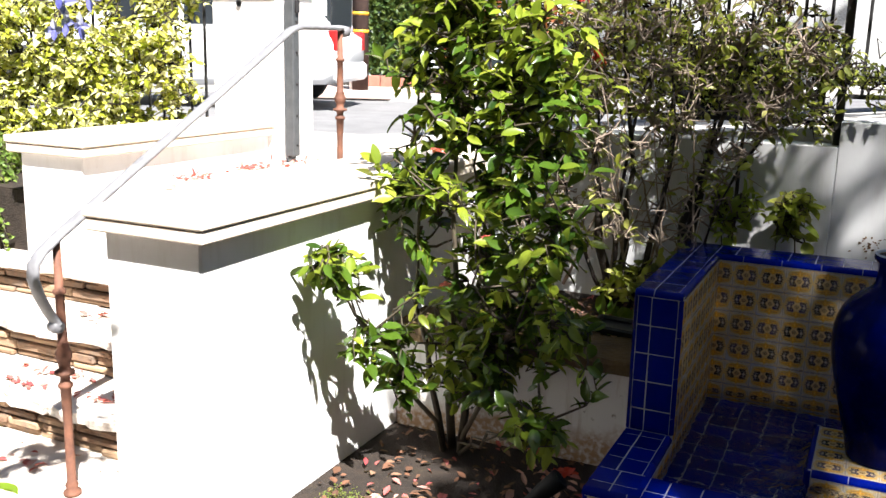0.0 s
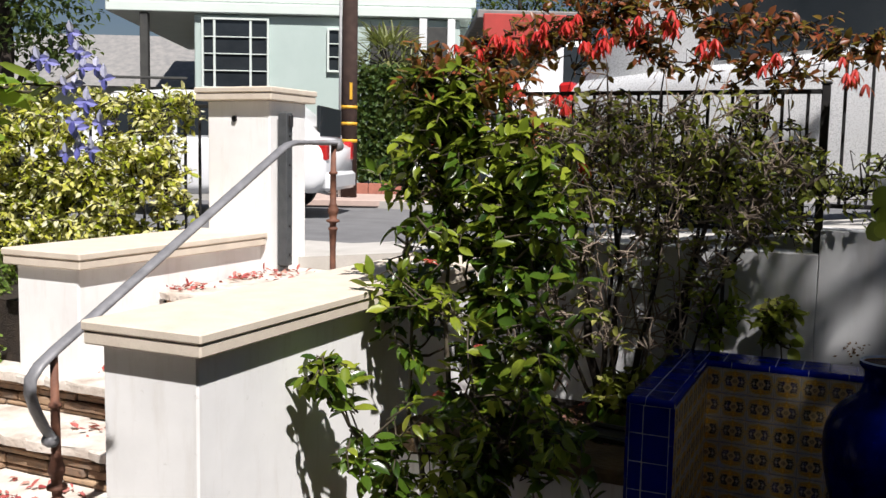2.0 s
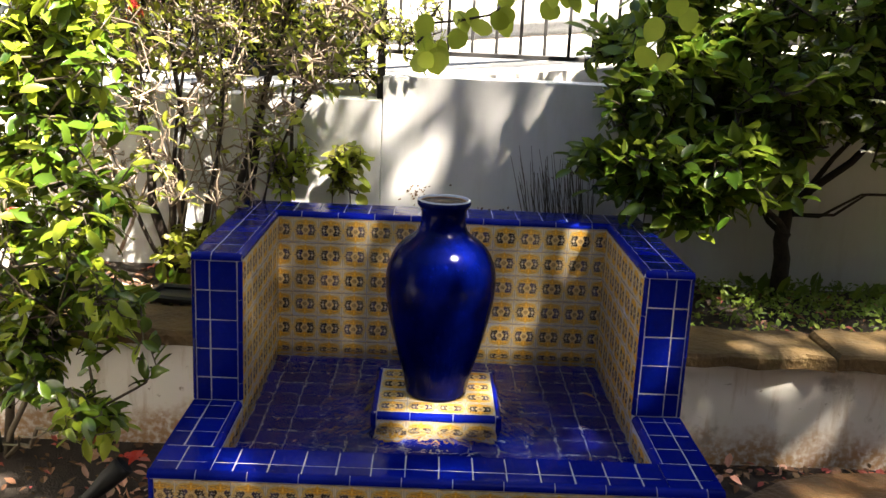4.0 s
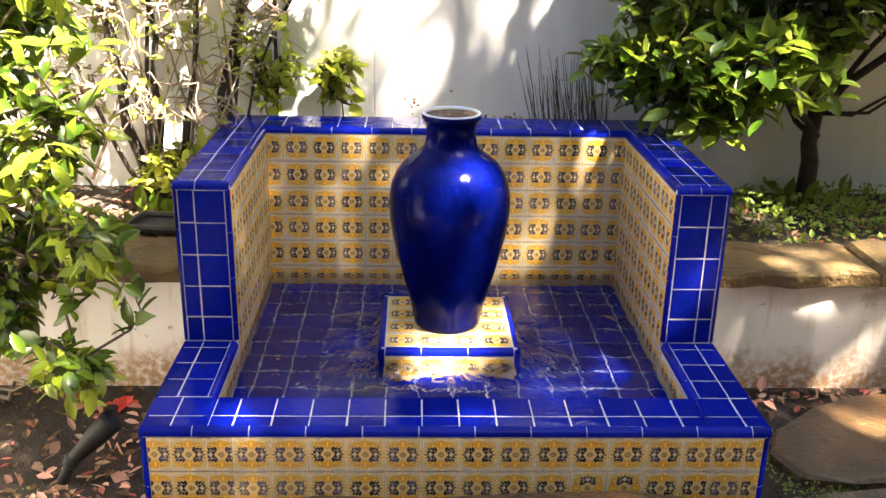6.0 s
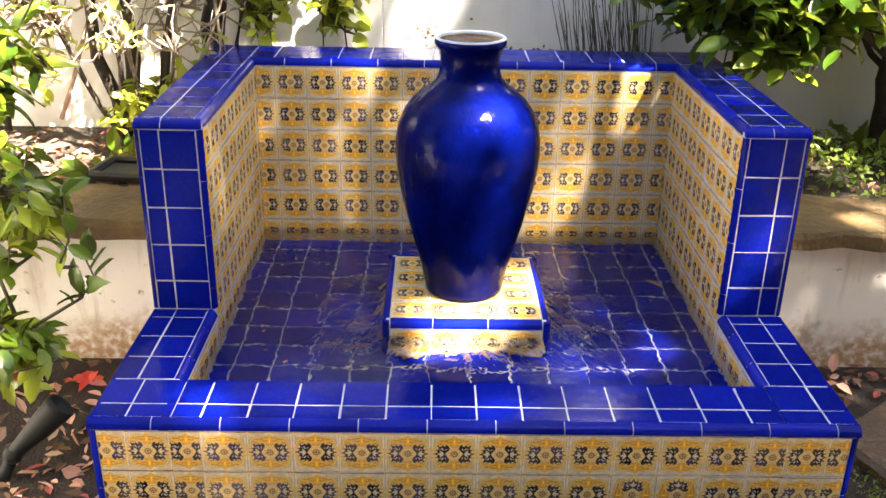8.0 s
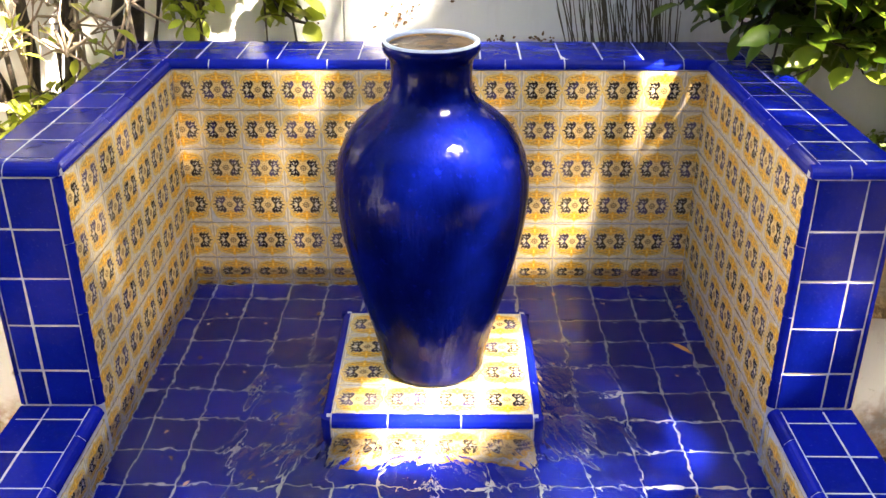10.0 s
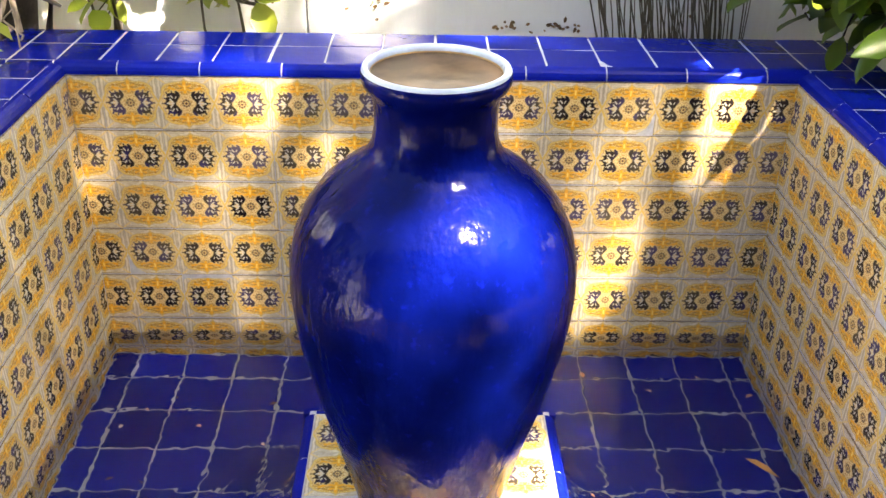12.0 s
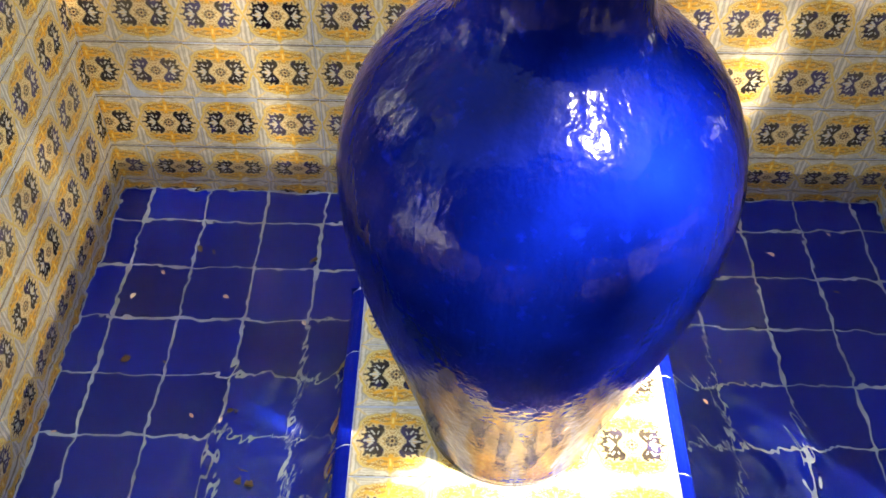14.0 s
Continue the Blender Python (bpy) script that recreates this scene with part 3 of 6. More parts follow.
def blossom(b, at, rng, size, petals=5, hang=0.0, ball=False):
    """A small flower of pointed petals."""
    for i in range(petals):
        a = 2 * math.pi * i / petals + rng.uniform(-0.2, 0.2)
        way = Vector((math.cos(a), math.sin(a), rng.uniform(-0.2, 0.5) - hang)).normalized()
        if ball:
            way = Vector((math.cos(a), rng.uniform(-0.5, 0.2), math.sin(a))).normalized()
        leaf_mesh(b, Vector(at), way, Vector((0.3, -1, 0.2)) if ball else Vector((0, 0, 1)), size * rng.uniform(0.8, 1.2), size * (0.26 if hang > 0.5 else 0.6), 0.25, shape=OVAL)

# ---- ground, walls and stairs ----
def street(x):
    """Height of the road, which climbs to the east."""
    return 0.88 if x < -3.6 else 0.88 + 0.1 * (x + 3.6) if x < 8 else 2.04


def terrain(x, y):
    if y > 0.60 or (x < -3.34 and y > -0.90):
        return street(x) - 0.03 + (0.0 if y > 0.6 else 0.06)
    if x > 0.8 and y > -0.5 or (-2.0 < x < -0.8 and y > -0.52):
        return 0.40
    return -0.01


def ground():
    xs = [-400, -120, -60, -30, -15, -9, -6, -4.5, -3.6, -3.36, -3.32, -2.5, -2.02, -1.98, -1.5, -1.1, -0.82, -0.78, -0.4, 0, 0.4, 0.78, 0.82, 1.3, 2, 3, 4.5, 6, 8, 12, 20, 40, 80, 160, 400]
    ys = [-400, -100, -40, -15, -8, -5, -3.5, -2.5, -1.8, -1.2, -0.92, -0.88, -0.53, -0.49, -0.2, 0.2, 0.58, 0.62, 1.0, 1.6, 2.4, 4, 6, 8, 12, 18, 30, 60, 120, 400]
    b = Build()
    b.add([(x, y, terrain(x, y)) for y in ys for x in xs],
          [(j * len(xs) + i, j * len(xs) + i + 1, (j + 1) * len(xs) + i + 1, (j + 1) * len(xs) + i) for j in range(len(ys) - 1) for i in range(len(xs) - 1)])
    tagged(part("ground", b, "soil"), "dark damp garden soil with leaf litter", "ground", kind="structure")


def strip(name, mat, y0, y1, lift, label, category, x0=-120, x1=120):
    """A sheet that follows the street's slope, with a real edge."""
    xs = [x for x in (-120, -60, -30, -15, -8, -3.6, -3.1, -2.4, -1, 0, 2, 4, 6, 8, 12, 30, 60, 120) if x0 <= x <= x1]
    b = Build()
    top, low = [(x, y, street(x) + lift) for y in (y0, y1) for x in xs], [(x, y, street(x) - 0.1) for y in (y0, y1) for x in xs]
    n = len(xs)
    faces = [(i, i + 1, n + i + 1, n + i) for i in range(n - 1)]
    faces += [(2 * n + i, 2 * n + i + 1, i + 1, i) for i in range(n - 1)] + [(n + i, n + i + 1, 3 * n + i + 1, 3 * n + i) for i in range(n - 1)]
    b.add(top + low, faces)
    return tagged(part(name, b, mat), label, category, kind="structure")


ground()
strip("road", "asphalt", 1.95, 7.4, 0.0, "grey asphalt street climbing a hill", "road")
strip("pavement", "concrete", 0.72, 1.95, 0.10, "pale concrete sidewalk along the street", "pavement")
strip("pavement", "concrete", 7.4, 9.2, 0.10, "pale concrete sidewalk across the street", "pavement")


def wall(name, lo, hi, mat, label, b=0.012):
    return tagged(part(name, Build().box(lo, hi, b), mat), label, "wall", kind="structure")


def coping(name, x0, x1, y0, y1, top, label):
    """A two-tier cast coping."""
    ob = thing(name, label, "coping", kind="structure")
    part("coping_slab", Build().box((x0, y0, top - 0.034), (x1, y1, top), 0.006), "cap", ob)
    part("coping_moulding", Build().box((x0 + 0.006, y0 + 0.006, top - 0.078), (x1 - 0.006, y1 - 0.006, top - 0.035), 0.006), "cap", ob)
    return ob


# unseen plain walls added south and east to block sky and darken reflections
wall("wall_screen_south", (-1.4, -6.6, -0.1), (6.0, -6.3, 6.8), "screen_wall", "unseen dark brown wall added to block sky light")
wall("wall_screen_southwest", (-12.0, -6.6, -0.1), (-1.402, -6.3, 6.8), "screen_wall", "unseen dark brown wall added to block sky light")
# pale paving added to bounce light onto the cheek wall
tagged(part("pavement", Build().box((-6.0, -3.4, -0.09), (-2.2, -1.93, 0.0), 0.01), "tread"), "pale flagstone paving at the stair foot, added to bounce light", "pavement", kind="structure")
wall("wall_screen_east", (5.7, -6.3, -0.1), (6.0, 0.50, 4.4), "screen_wall", "unseen dark brown wall added to block light from the east")
# cheek walls beside the stairs
wall("wall_cheek_east", (-2.335, -1.86, -0.1), (-1.95, 0.50, 1.035), "plaster", "white rendered cheek wall beside the stone stairs", 0.007)
coping("coping_east", -2.375, -1.893, -1.915, 0.50, 1.115, "beige cast coping on the white cheek wall")
wall("wall_cheek_west", (-3.73, -0.98, 0.30), (-3.345, 0.42, 1.112), "plaster", "low white rendered wall on the far side of the stairs", 0.007)
coping("coping_west", -3.79, -3.295, -1.02, 0.418, 1.188, "beige cast coping on the low white wall")
# gate pillar
wall("wall_pillar", (-3.73, 0.42, 0.6), (-3.285, 0.80, 1.95), "plaster", "tall white rendered gate pillar at the street", 0.007)
coping("coping_pillar", -3.79, -3.235, 0.365, 0.855, 2.028, "beige cast coping on the gate pillar")
# retaining walls along the street
wall("wall_street_west", (-1.948, 0.502, -0.1), (-0.302, 0.72, 1.232), "plaster_shaded", "white rendered street wall behind the shrubs", 0.003)
wall("wall_street_east", (-0.30, 0.50, -0.1), (7.0, 0.74, 1.346), "plaster_shaded", "white rendered street wall in dappled light", 0.003)
wall("wall_street_far_west", (-9.0, 0.55, 0.3), (-3.74, 0.70, 1.05), "plaster", "low white wall under the hedge")


def planter_wall(name, x0, x1, label):
    """A low retaining wall of the raised bed, slightly battered and uneven."""
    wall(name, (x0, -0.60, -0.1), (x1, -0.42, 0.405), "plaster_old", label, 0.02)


planter_wall("wall_bed_west", -1.95, -0.868, "stained low white retaining wall of the raised bed")
planter_wall("wall_bed_east", 0.868, 4.5, "stained low white retaining wall with flaking paint")


def bed_coping(name, x0, x1, seed, label):
    rng = random.Random(seed)
    ob = thing(name, label, "coping", kind="structure")
    x = x0
    while x < x1 - 0.1:
        w = min(rng.uniform(0.45, 0.75), x1 - x)
        n = 6
        ring = [(x + w * i / n, -0.65 + rng.uniform(-0.02, 0.02)) for i in range(n + 1)] + [(x + w - w * i / n, -0.33 + rng.uniform(-0.03, 0.03)) for i in range(n + 1)]
        part("stone", Build().slab(ring, 0.405, 0.465 + rng.uniform(-0.01, 0.012), 0.014, 0.006, rng), "coping_flag", ob)
        x += w + 0.012
    return ob


bed_coping("coping_bed_west", -1.94, -0.872, 4, "brown flagstone coping on the raised bed")
bed_coping("coping_bed_east", 0.875, 4.4, 9, "mossy brown flagstone coping on the raised bed")


def stairs():
    rng = random.Random(21)
    ob = tagged(part("stairs", Build()
                     .box((-4.9, -1.92, -0.1), (-2.30, 0.72, 0.07), 0).box((-4.9, -1.61, 0.07), (-2.30, 0.72, 0.23), 0)
                     .box((-4.9, -1.30, 0.23), (-2.30, 0.6, 0.40), 0).box((-4.0, -1.00, 0.40), (-2.30, 0.6, 0.57), 0)
                     .box((-3.34, -0.72, 0.57), (-2.30, 0.6, 0.74), 0).box((-3.34, -0.42, 0.74), (-2.30, 0.72, 0.90), 0), "soil"),
                "stone stairs with pale flagstone treads and stacked risers", "stairs", kind="structure")
    steps = [(-1.95, 0.10, -4.9, -0.1), (-1.64, 0.27, -4.9, 0.10), (-1.33, 0.44, -4.9, 0.27), (-1.03, 0.61, -3.98, 0.44), (-0.75, 0.78, -3.325, 0.61), (-0.45, 0.95, -3.325, 0.78)]
    for i, (y, z, west, below) in enumerate(steps):
        back = steps[i + 1][0] + 0.04 if i < 5 else 0.72
        x = west
        while x < -2.32:
            w = min(rng.uniform(0.5, 1.0), -2.305 - x)
            if -2.305 - x - w < 0.2:
                w = -2.305 - x
            n = 12
            ring = [(x + w * k / n, y - 0.03 + rng.uniform(-0.026, 0.016)) for k in range(n + 1)] + [(x + w, back), (x, back)]
            part("tread", Build().slab(ring, z - 0.04, z, 0.010, 0.006, rng), "tread", ob)
            x += w + 0.008
        cuts_z = [below + (z - 0.042 - below) * f for f in (0.0, rng.uniform(0.20, 0.30), rng.uniform(0.46, 0.58), rng.uniform(0.72, 0.82), 1.0)]
        for lo, hi in zip(cuts_z, cuts_z[1:]):
            x = west + 0.01
            while x < -2.31:
                w = min(rng.uniform(0.10, 0.34), -2.305 - x)
                proud = rng.uniform(0.0, 0.032)
                part("stone", Build().box((x, y + 0.02 - proud, lo + rng.uniform(0.001, 0.005)), (x + w - rng.uniform(0.003, 0.012), y + 0.10, hi - rng.uniform(0.0, 0.004)), 0.006), "riser", ob)
                x += w
    # west side of the fourth tread
    return ob


stairs()

# ---- fountain ----
HW, OW = 0.700, 0.875          # half widths: inside, outside
TOP, LEDGE, FLOOR, WATER = 0.788, 0.252, 0.070, 0.183
PIER, LIP, FRONT, BACK = -0.773, -1.143, -1.327, 0.225
R = 0.022                      # radius of the rounded trim
NR, SPLIT = 0.0145, -0.810    # radius of the narrow upright trim, joint on the piers
SET = 0.005                    # tiles stand proud of the bed by this

fountain = thing("fountain", "tiled wall fountain with cobalt blue edges and painted yellow tiles", "fountain")
s = 0.0009                     # the joints lie this deep
part("back_wall", Build().box((-OW + s, s, 0), (OW - s, BACK, TOP - s), 0.011), "grout", fountain)
for k in (-1, 1):
    x0, x1 = sorted((k * (HW + s), k * (OW - s)))
    part("pier", Build().box((x0, PIER + s, 0), (x1, s, TOP - s), 0.011), "grout", fountain)
    part("side_ledge", Build().box((x0, FRONT + s, 0), (x1, PIER + s, LEDGE - s), 0.011), "grout", fountain)
part("front_ledge", Build().box((-HW - s, FRONT + s, 0), (HW + s, LIP - s, LEDGE - s), 0.011), "grout", fountain)
part("pool_floor", Build().box((-HW - s, LIP - s, 0), (HW + s, s, FLOOR - s), 0), "silt", fountain)

TILE_CACHE = {}


def tile_mesh(kind, lo, hi, pillow):
    """A glazed tile in its own plane; what is left of it after cutting runs from lo to hi about its centre."""
    key = (kind, round(lo[0], 4), round(lo[1], 4), round(hi[0], 4), round(hi[1], 4))
    if key not in TILE_CACHE:
        painted = kind == "painted_tile"
        g, c, h = (0.0003 if painted else 0.0009), (0.0013 if painted else 0.0020), SET
        gx = 0.0 if painted else g
        (x0, y0), (x1, y1) = (lo[0] + gx, lo[1] + g), (hi[0] - gx, hi[1] - g)
        b = Build()
        rings = [(x0, y0, x1, y1, -0.004), (x0, y0, x1, y1, h - 0.0022), (x0 + (0.0004 if painted else c), y0 + c, x1 - (0.0004 if painted else c), y1 - c, h)]
        v = []
        for a0, b0, a1, b1, z in rings:
            v += [(a0, b0, z), (a1, b0, z), (a1, b1, z), (a0, b1, z)]
        v.append(((x0 + x1) / 2, (y0 + y1) / 2, h + pillow))
        f = [(r * 4 + i, r * 4 + (i + 1) % 4, r * 4 + 4 + (i + 1) % 4, r * 4 + 4 + i) for r in range(2) for i in range(4)]
        f += [(8 + i, 8 + (i + 1) % 4, 12) for i in range(4)]
        b.add(v, f)
        TILE_CACHE[key] = b.data(kind, "decor" if kind == "painted_tile" else "blue")
    return TILE_CACHE[key]


tile_rng = random.Random(3)


def cuts(start, end, first, pitch):
    """Tile spans between start and end, with a joint at first: (centre, low, high)."""
    out = []
    k = math.floor((start - first) / pitch) - 1
    while first + k * pitch < end:
        a, b = first + k * pitch, first + (k + 1) * pitch
        lo, hi = max(a, start), min(b, end)
        if hi - lo > 0.012:
            out.append(((a + b) / 2, lo, hi))
        k += 1
    return out


def field(kind, parent, origin, u, v, us, vs, jitter=0.0008, pillow=0.0006, skip=None, turned=None):
    """Tiles on a plane: origin, two directions, and spans along each."""
    u, v, o = Vector(u), Vector(v), Vector(origin)
    n = u.cross(v)
    for cu, u0, u1 in us:
        for cv, v0, v1 in vs:
            if skip and skip((u0 + u1) / 2, (v0 + v1) / 2):
                continue
            ob = new(kind, tile_mesh(kind, (u0 - cu, v0 - cv), (u1 - cu, v1 - cv), pillow))
            m = Matrix((u, v, n)).transposed().to_4x4()
            m.translation = o + u * (cu + tile_rng.uniform(-jitter, jitter)) + v * (cv + tile_rng.uniform(-jitter, jitter)) - n * SET
            tip = Euler((tile_rng.gauss(0, 0.006), tile_rng.gauss(0, 0.006), tile_rng.gauss(0, 0.004)))
            if turned and turned(cu, cv):
                tip.z += math.pi / 2
            ob.matrix_basis = m @ tip.to_matrix().to_4x4()
            ob.parent = parent


def trim(parent, a, b, inward1, inward2, first=0.0, length=0.155, r=R - 0.0016):
    """Rounded edge pieces from a to b; the two directions point from the edge line into the body."""
    a, b, p, q = Vector(a), Vector(b), Vector(inward1), Vector(inward2)
    d = (b - a).normalized()
    total = (b - a).length
    stops = [0.0]
    x = first if first > 0.02 else length
    while x < total - 0.02:
        stops.append(x)
        x += length
    stops.append(total)
    arc = [(p + q) * r - (p * math.sin(t) + q * math.cos(t)) * (r + 0.0015) for t in [math.pi / 2 * i / 5 for i in range(6)]]
    prof = [q * 0 + p * r + q * r] + arc
    for s0, s1 in zip(stops, stops[1:]):
        l0, l1 = a + d * (s0 + 0.0014), a + d * (s1 - 0.0014)
        n = len(prof)
        b_ = Build()
        b_.add([l0 + w for w in prof] + [l1 + w for w in prof],
               [(i, (i + 1) % n, n + (i + 1) % n, n + i) for i in range(n)] + [tuple(range(n - 1, -1, -1)), tuple(n + i for i in range(n))])
        part("trim_tile", b_, "trim", parent, smooth=False)


X, Y, Z = Vector((1, 0, 0)), Vector((0, 1, 0)), Vector((0, 0, 1))
VP = 0.1095
rows = cuts(FLOOR, TOP - R, TOP - R, VP)
# painted tiles: back, two sides, front
field("painted_tile", fountain, (0, 0, 0), X, Z, cuts(-HW, HW, -0.5 * P - 5.47 * P, P), rows)
field("painted_tile", fountain, (-HW, 0, 0), Y, Z, cuts(PIER + NR, 0, -0.045, P), rows)
field("painted_tile", fountain, (HW, 0, 0), -Y, Z, cuts(0, -PIER - NR, 0.045, P), rows)
low_rows = cuts(FLOOR, LEDGE - R, TOP - R, VP)
field("painted_tile", fountain, (-HW, 0, 0), Y, Z, cuts(LIP, PIER, -0.045, P), low_rows)
field("painted_tile", fountain, (HW, 0, 0), -Y, Z, cuts(-PIER, -LIP, 0.045, P), low_rows)
FP = 0.1043
f_cols = ([(-0.835, -OW + R, -0.792), (-0.741, -0.792, -0.690), (-0.652, -0.690, -0.6222)]
          + [(-0.6222 + FP * (i + 0.5), -0.6222 + FP * i, -0.6222 + FP * (i + 1)) for i in range(12)]
          + [(0.680, 0.6294, 0.708), (0.758, 0.708, 0.808), (0.845, 0.808, OW - R)])
field("painted_tile", fountain, (0, FRONT, 0), X, Z, f_cols, cuts(0.0, LEDGE - R, LEDGE - R, VP), turned=lambda x, z: 0.33 < x < 0.5 and z < 0.12)
# blue tiles: pier faces, pier and back tops, ledges, pool floor
pw = [(-0.835, -OW + NR, SPLIT), ((SPLIT - HW - R) / 2, SPLIT, -HW - R)]
pe = [(-c, -hi, -lo) for c, lo, hi in pw]
for w in (pw, pe):
    face = [(c, lo - (R - NR if abs(lo - HW - R) < 0.001 else 0), hi + (R - NR if abs(hi + HW + R) < 0.001 else 0)) for c, lo, hi in w]
    field("blue_tile", fountain, (0, PIER, 0), X, Z, face, cuts(LEDGE, TOP - R, TOP - R, P))
    field("blue_tile", fountain, (0, 0, TOP), X, Y, [(c, lo - (NR if lo < -0.83 else 0), hi + (NR if hi > 0.83 else 0)) for c, lo, hi in w], cuts(PIER + R, BACK, R, P))
    field("blue_tile", fountain, (0, 0, LEDGE), X, Y, [(c, lo - (NR if lo < -0.83 else 0), hi + (NR if hi > 0.83 else 0)) for c, lo, hi in w], cuts(LIP, PIER, LIP, P))
field("blue_tile", fountain, (0, 0, TOP), X, Y, cuts(-HW - R, HW + R, 0.0015, P), cuts(R, BACK, R, P))
led = [(c, lo - (R if lo < -0.83 else 0), hi + (R if hi > 0.83 else 0)) for c, lo, hi in f_cols]
field("blue_tile", fountain, (0, 0, LEDGE), X, Y, led, [(LIP - P / 2, LIP - P, LIP), (LIP - P * 1.5, FRONT + R, LIP - P)])
field("blue_tile", fountain, (0, 0, FLOOR), X, Y, cuts(-HW, HW, -0.645, 0.1080), cuts(LIP, 0, -0.082, 0.1115), 0.001, skip=lambda x, y: abs(x) < 0.18 and abs(y + 0.545) < 0.18)
# inner face of the front ledge, under the lip
field("blue_tile", fountain, (0, LIP, 0), -X, Z, cuts(-HW, HW, 0.0, P), [((LEDGE + FLOOR) / 2, FLOOR, LEDGE - 0.004)])
# rounded trim
trim(fountain, (-HW - R, 0, TOP), (HW + R, 0, TOP), Y, -Z, 0.12)
for k in (-1, 1):
    trim(fountain, (k * HW, PIER + R, TOP), (k * HW, 0, TOP), X * k, -Z, 0.12)
    trim(fountain, (k * HW, PIER, TOP - R), (k * HW, PIER, LEDGE), X * k, Y, 0.14, r=NR - 0.0016)
    trim(fountain, (k * OW, PIER, TOP - R), (k * OW, PIER, LEDGE), -X * k, Y, 0.13, r=NR - 0.0016)
    trim(fountain, (k * OW, PIER, TOP), (k * HW, PIER, TOP), Y, -Z, 0.07 if k < 0 else 0.1)
    trim(fountain, (k * HW, LIP, LEDGE), (k * HW, PIER, LEDGE), X * k, -Z, 0.11)
    trim(fountain, (k * OW, FRONT, LEDGE - R), (k * OW, FRONT, 0.0), -X * k, Y, 0.16)
trim(fountain, (-OW, FRONT, LEDGE), (OW, FRONT, LEDGE), Y, -Z, 0.145)

# plinth in the pool
PX, PY, PH, PZ = -0.005, -0.549, 0.236, 0.227
plinth = part("plinth", Build().box((PX - PH + s, PY - PH + s, FLOOR - s), (PX + PH - s, PY + PH - s, PZ - s), 0.011), "grout", fountain, "square plinth faced with painted tiles and blue edging")
field("painted_tile", plinth, (PX, PY, PZ), X, Y, cuts(-PH + R, PH - R, -2 * P, P), cuts(-PH + R, PH - R, -2 * P, P))
for u, v, o in ((X, Z, (PX, PY - PH, 0)), (-X, Z, (PX, PY + PH, 0)), (Y, Z, (PX + PH, PY, 0)), (-Y, Z, (PX - PH, PY, 0))):
    field("painted_tile", plinth, o, u, v, cuts(-PH + R, PH - R, -2 * P, P), [(PZ - R - P / 2, PZ - R - P, PZ - R), (PZ - R - P * 1.5, FLOOR, PZ - R - P)])
for dx, dy in ((0, -1), (0, 1), (1, 0), (-1, 0)):
    d, e = Vector((dx, dy, 0)), Vector((-dy, dx, 0))
    c = Vector((PX, PY, PZ)) + d * PH
    trim(plinth, c - e * (PH - R), c + e * (PH - R), -d, -Z, 0.12)
    q = Vector((PX, PY, 0)) + (d + e) * PH
    trim(plinth, q + Z * PZ, q + Z * FLOOR, -d, -e, 0.14)

tagged(part("water", Build().add([(-HW + 0.001, LIP + 0.001, WATER), (HW - 0.001, LIP + 0.001, WATER), (HW - 0.001, -0.001, WATER), (-HW + 0.001, -0.001, WATER)], [(0, 1, 2, 3)]), "water"),
       "clear rippling water in the blue tiled pool", "water", kind="structure").visible_shadow = False

# vase
vase = thing("vase", "tall cobalt blue glazed ceramic vase brimming with water", "vase", at=(-0.007, -0.556, PZ + 0.001))
outer = [(0.0, 0.0), (0.108, 0.0), (0.115, 0.006), (0.117, 0.02), (0.123, 0.05), (0.135, 0.10), (0.151, 0.16), (0.167, 0.22), (0.182, 0.28), (0.194, 0.335), (0.201, 0.385),
         (0.2045, 0.43), (0.203, 0.47), (0.195, 0.51), (0.180, 0.545), (0.158, 0.576), (0.132, 0.599), (0.108, 0.615), (0.093, 0.629), (0.085, 0.646), (0.0815, 0.668), (0.0815, 0.690), (0.0835, 0.706),
         (0.088, 0.716), (0.0945, 0.723), (0.0980, 0.731), (0.0982, 0.738), (0.0965, 0.7435)]
part("body", Build().lathe(outer + [(0.0935, 0.7450), (0.090, 0.7440), (0.0, 0.60)], 72), "glaze", vase, smooth=True)
part("rim", Build().lathe([(0.0968, 0.7430), (0.0955, 0.7462), (0.0925, 0.7480), (0.0890, 0.7470), (0.0866, 0.7420), (0.0852, 0.733), (0.088, 0.730), (0.0968, 0.7430)], 72, caps=False), "rim", vase, "pale worn rim", True)
part("lining", Build().lathe([(0.0, 0.660), (0.050, 0.664), (0.074, 0.690), (0.0855, 0.7400)], 48, caps=False), "clay", vase, "tan clay lining", True)
brim = [(0.0850 * math.cos(2 * math.pi * i / 48), 0.0850 * math.sin(2 * math.pi * i / 48), 0.7380) for i in range(48)]
part("vase_water", Build().add(brim, [tuple(range(48))]), "still", vase, "water brimming at the rim").visible_shadow = False

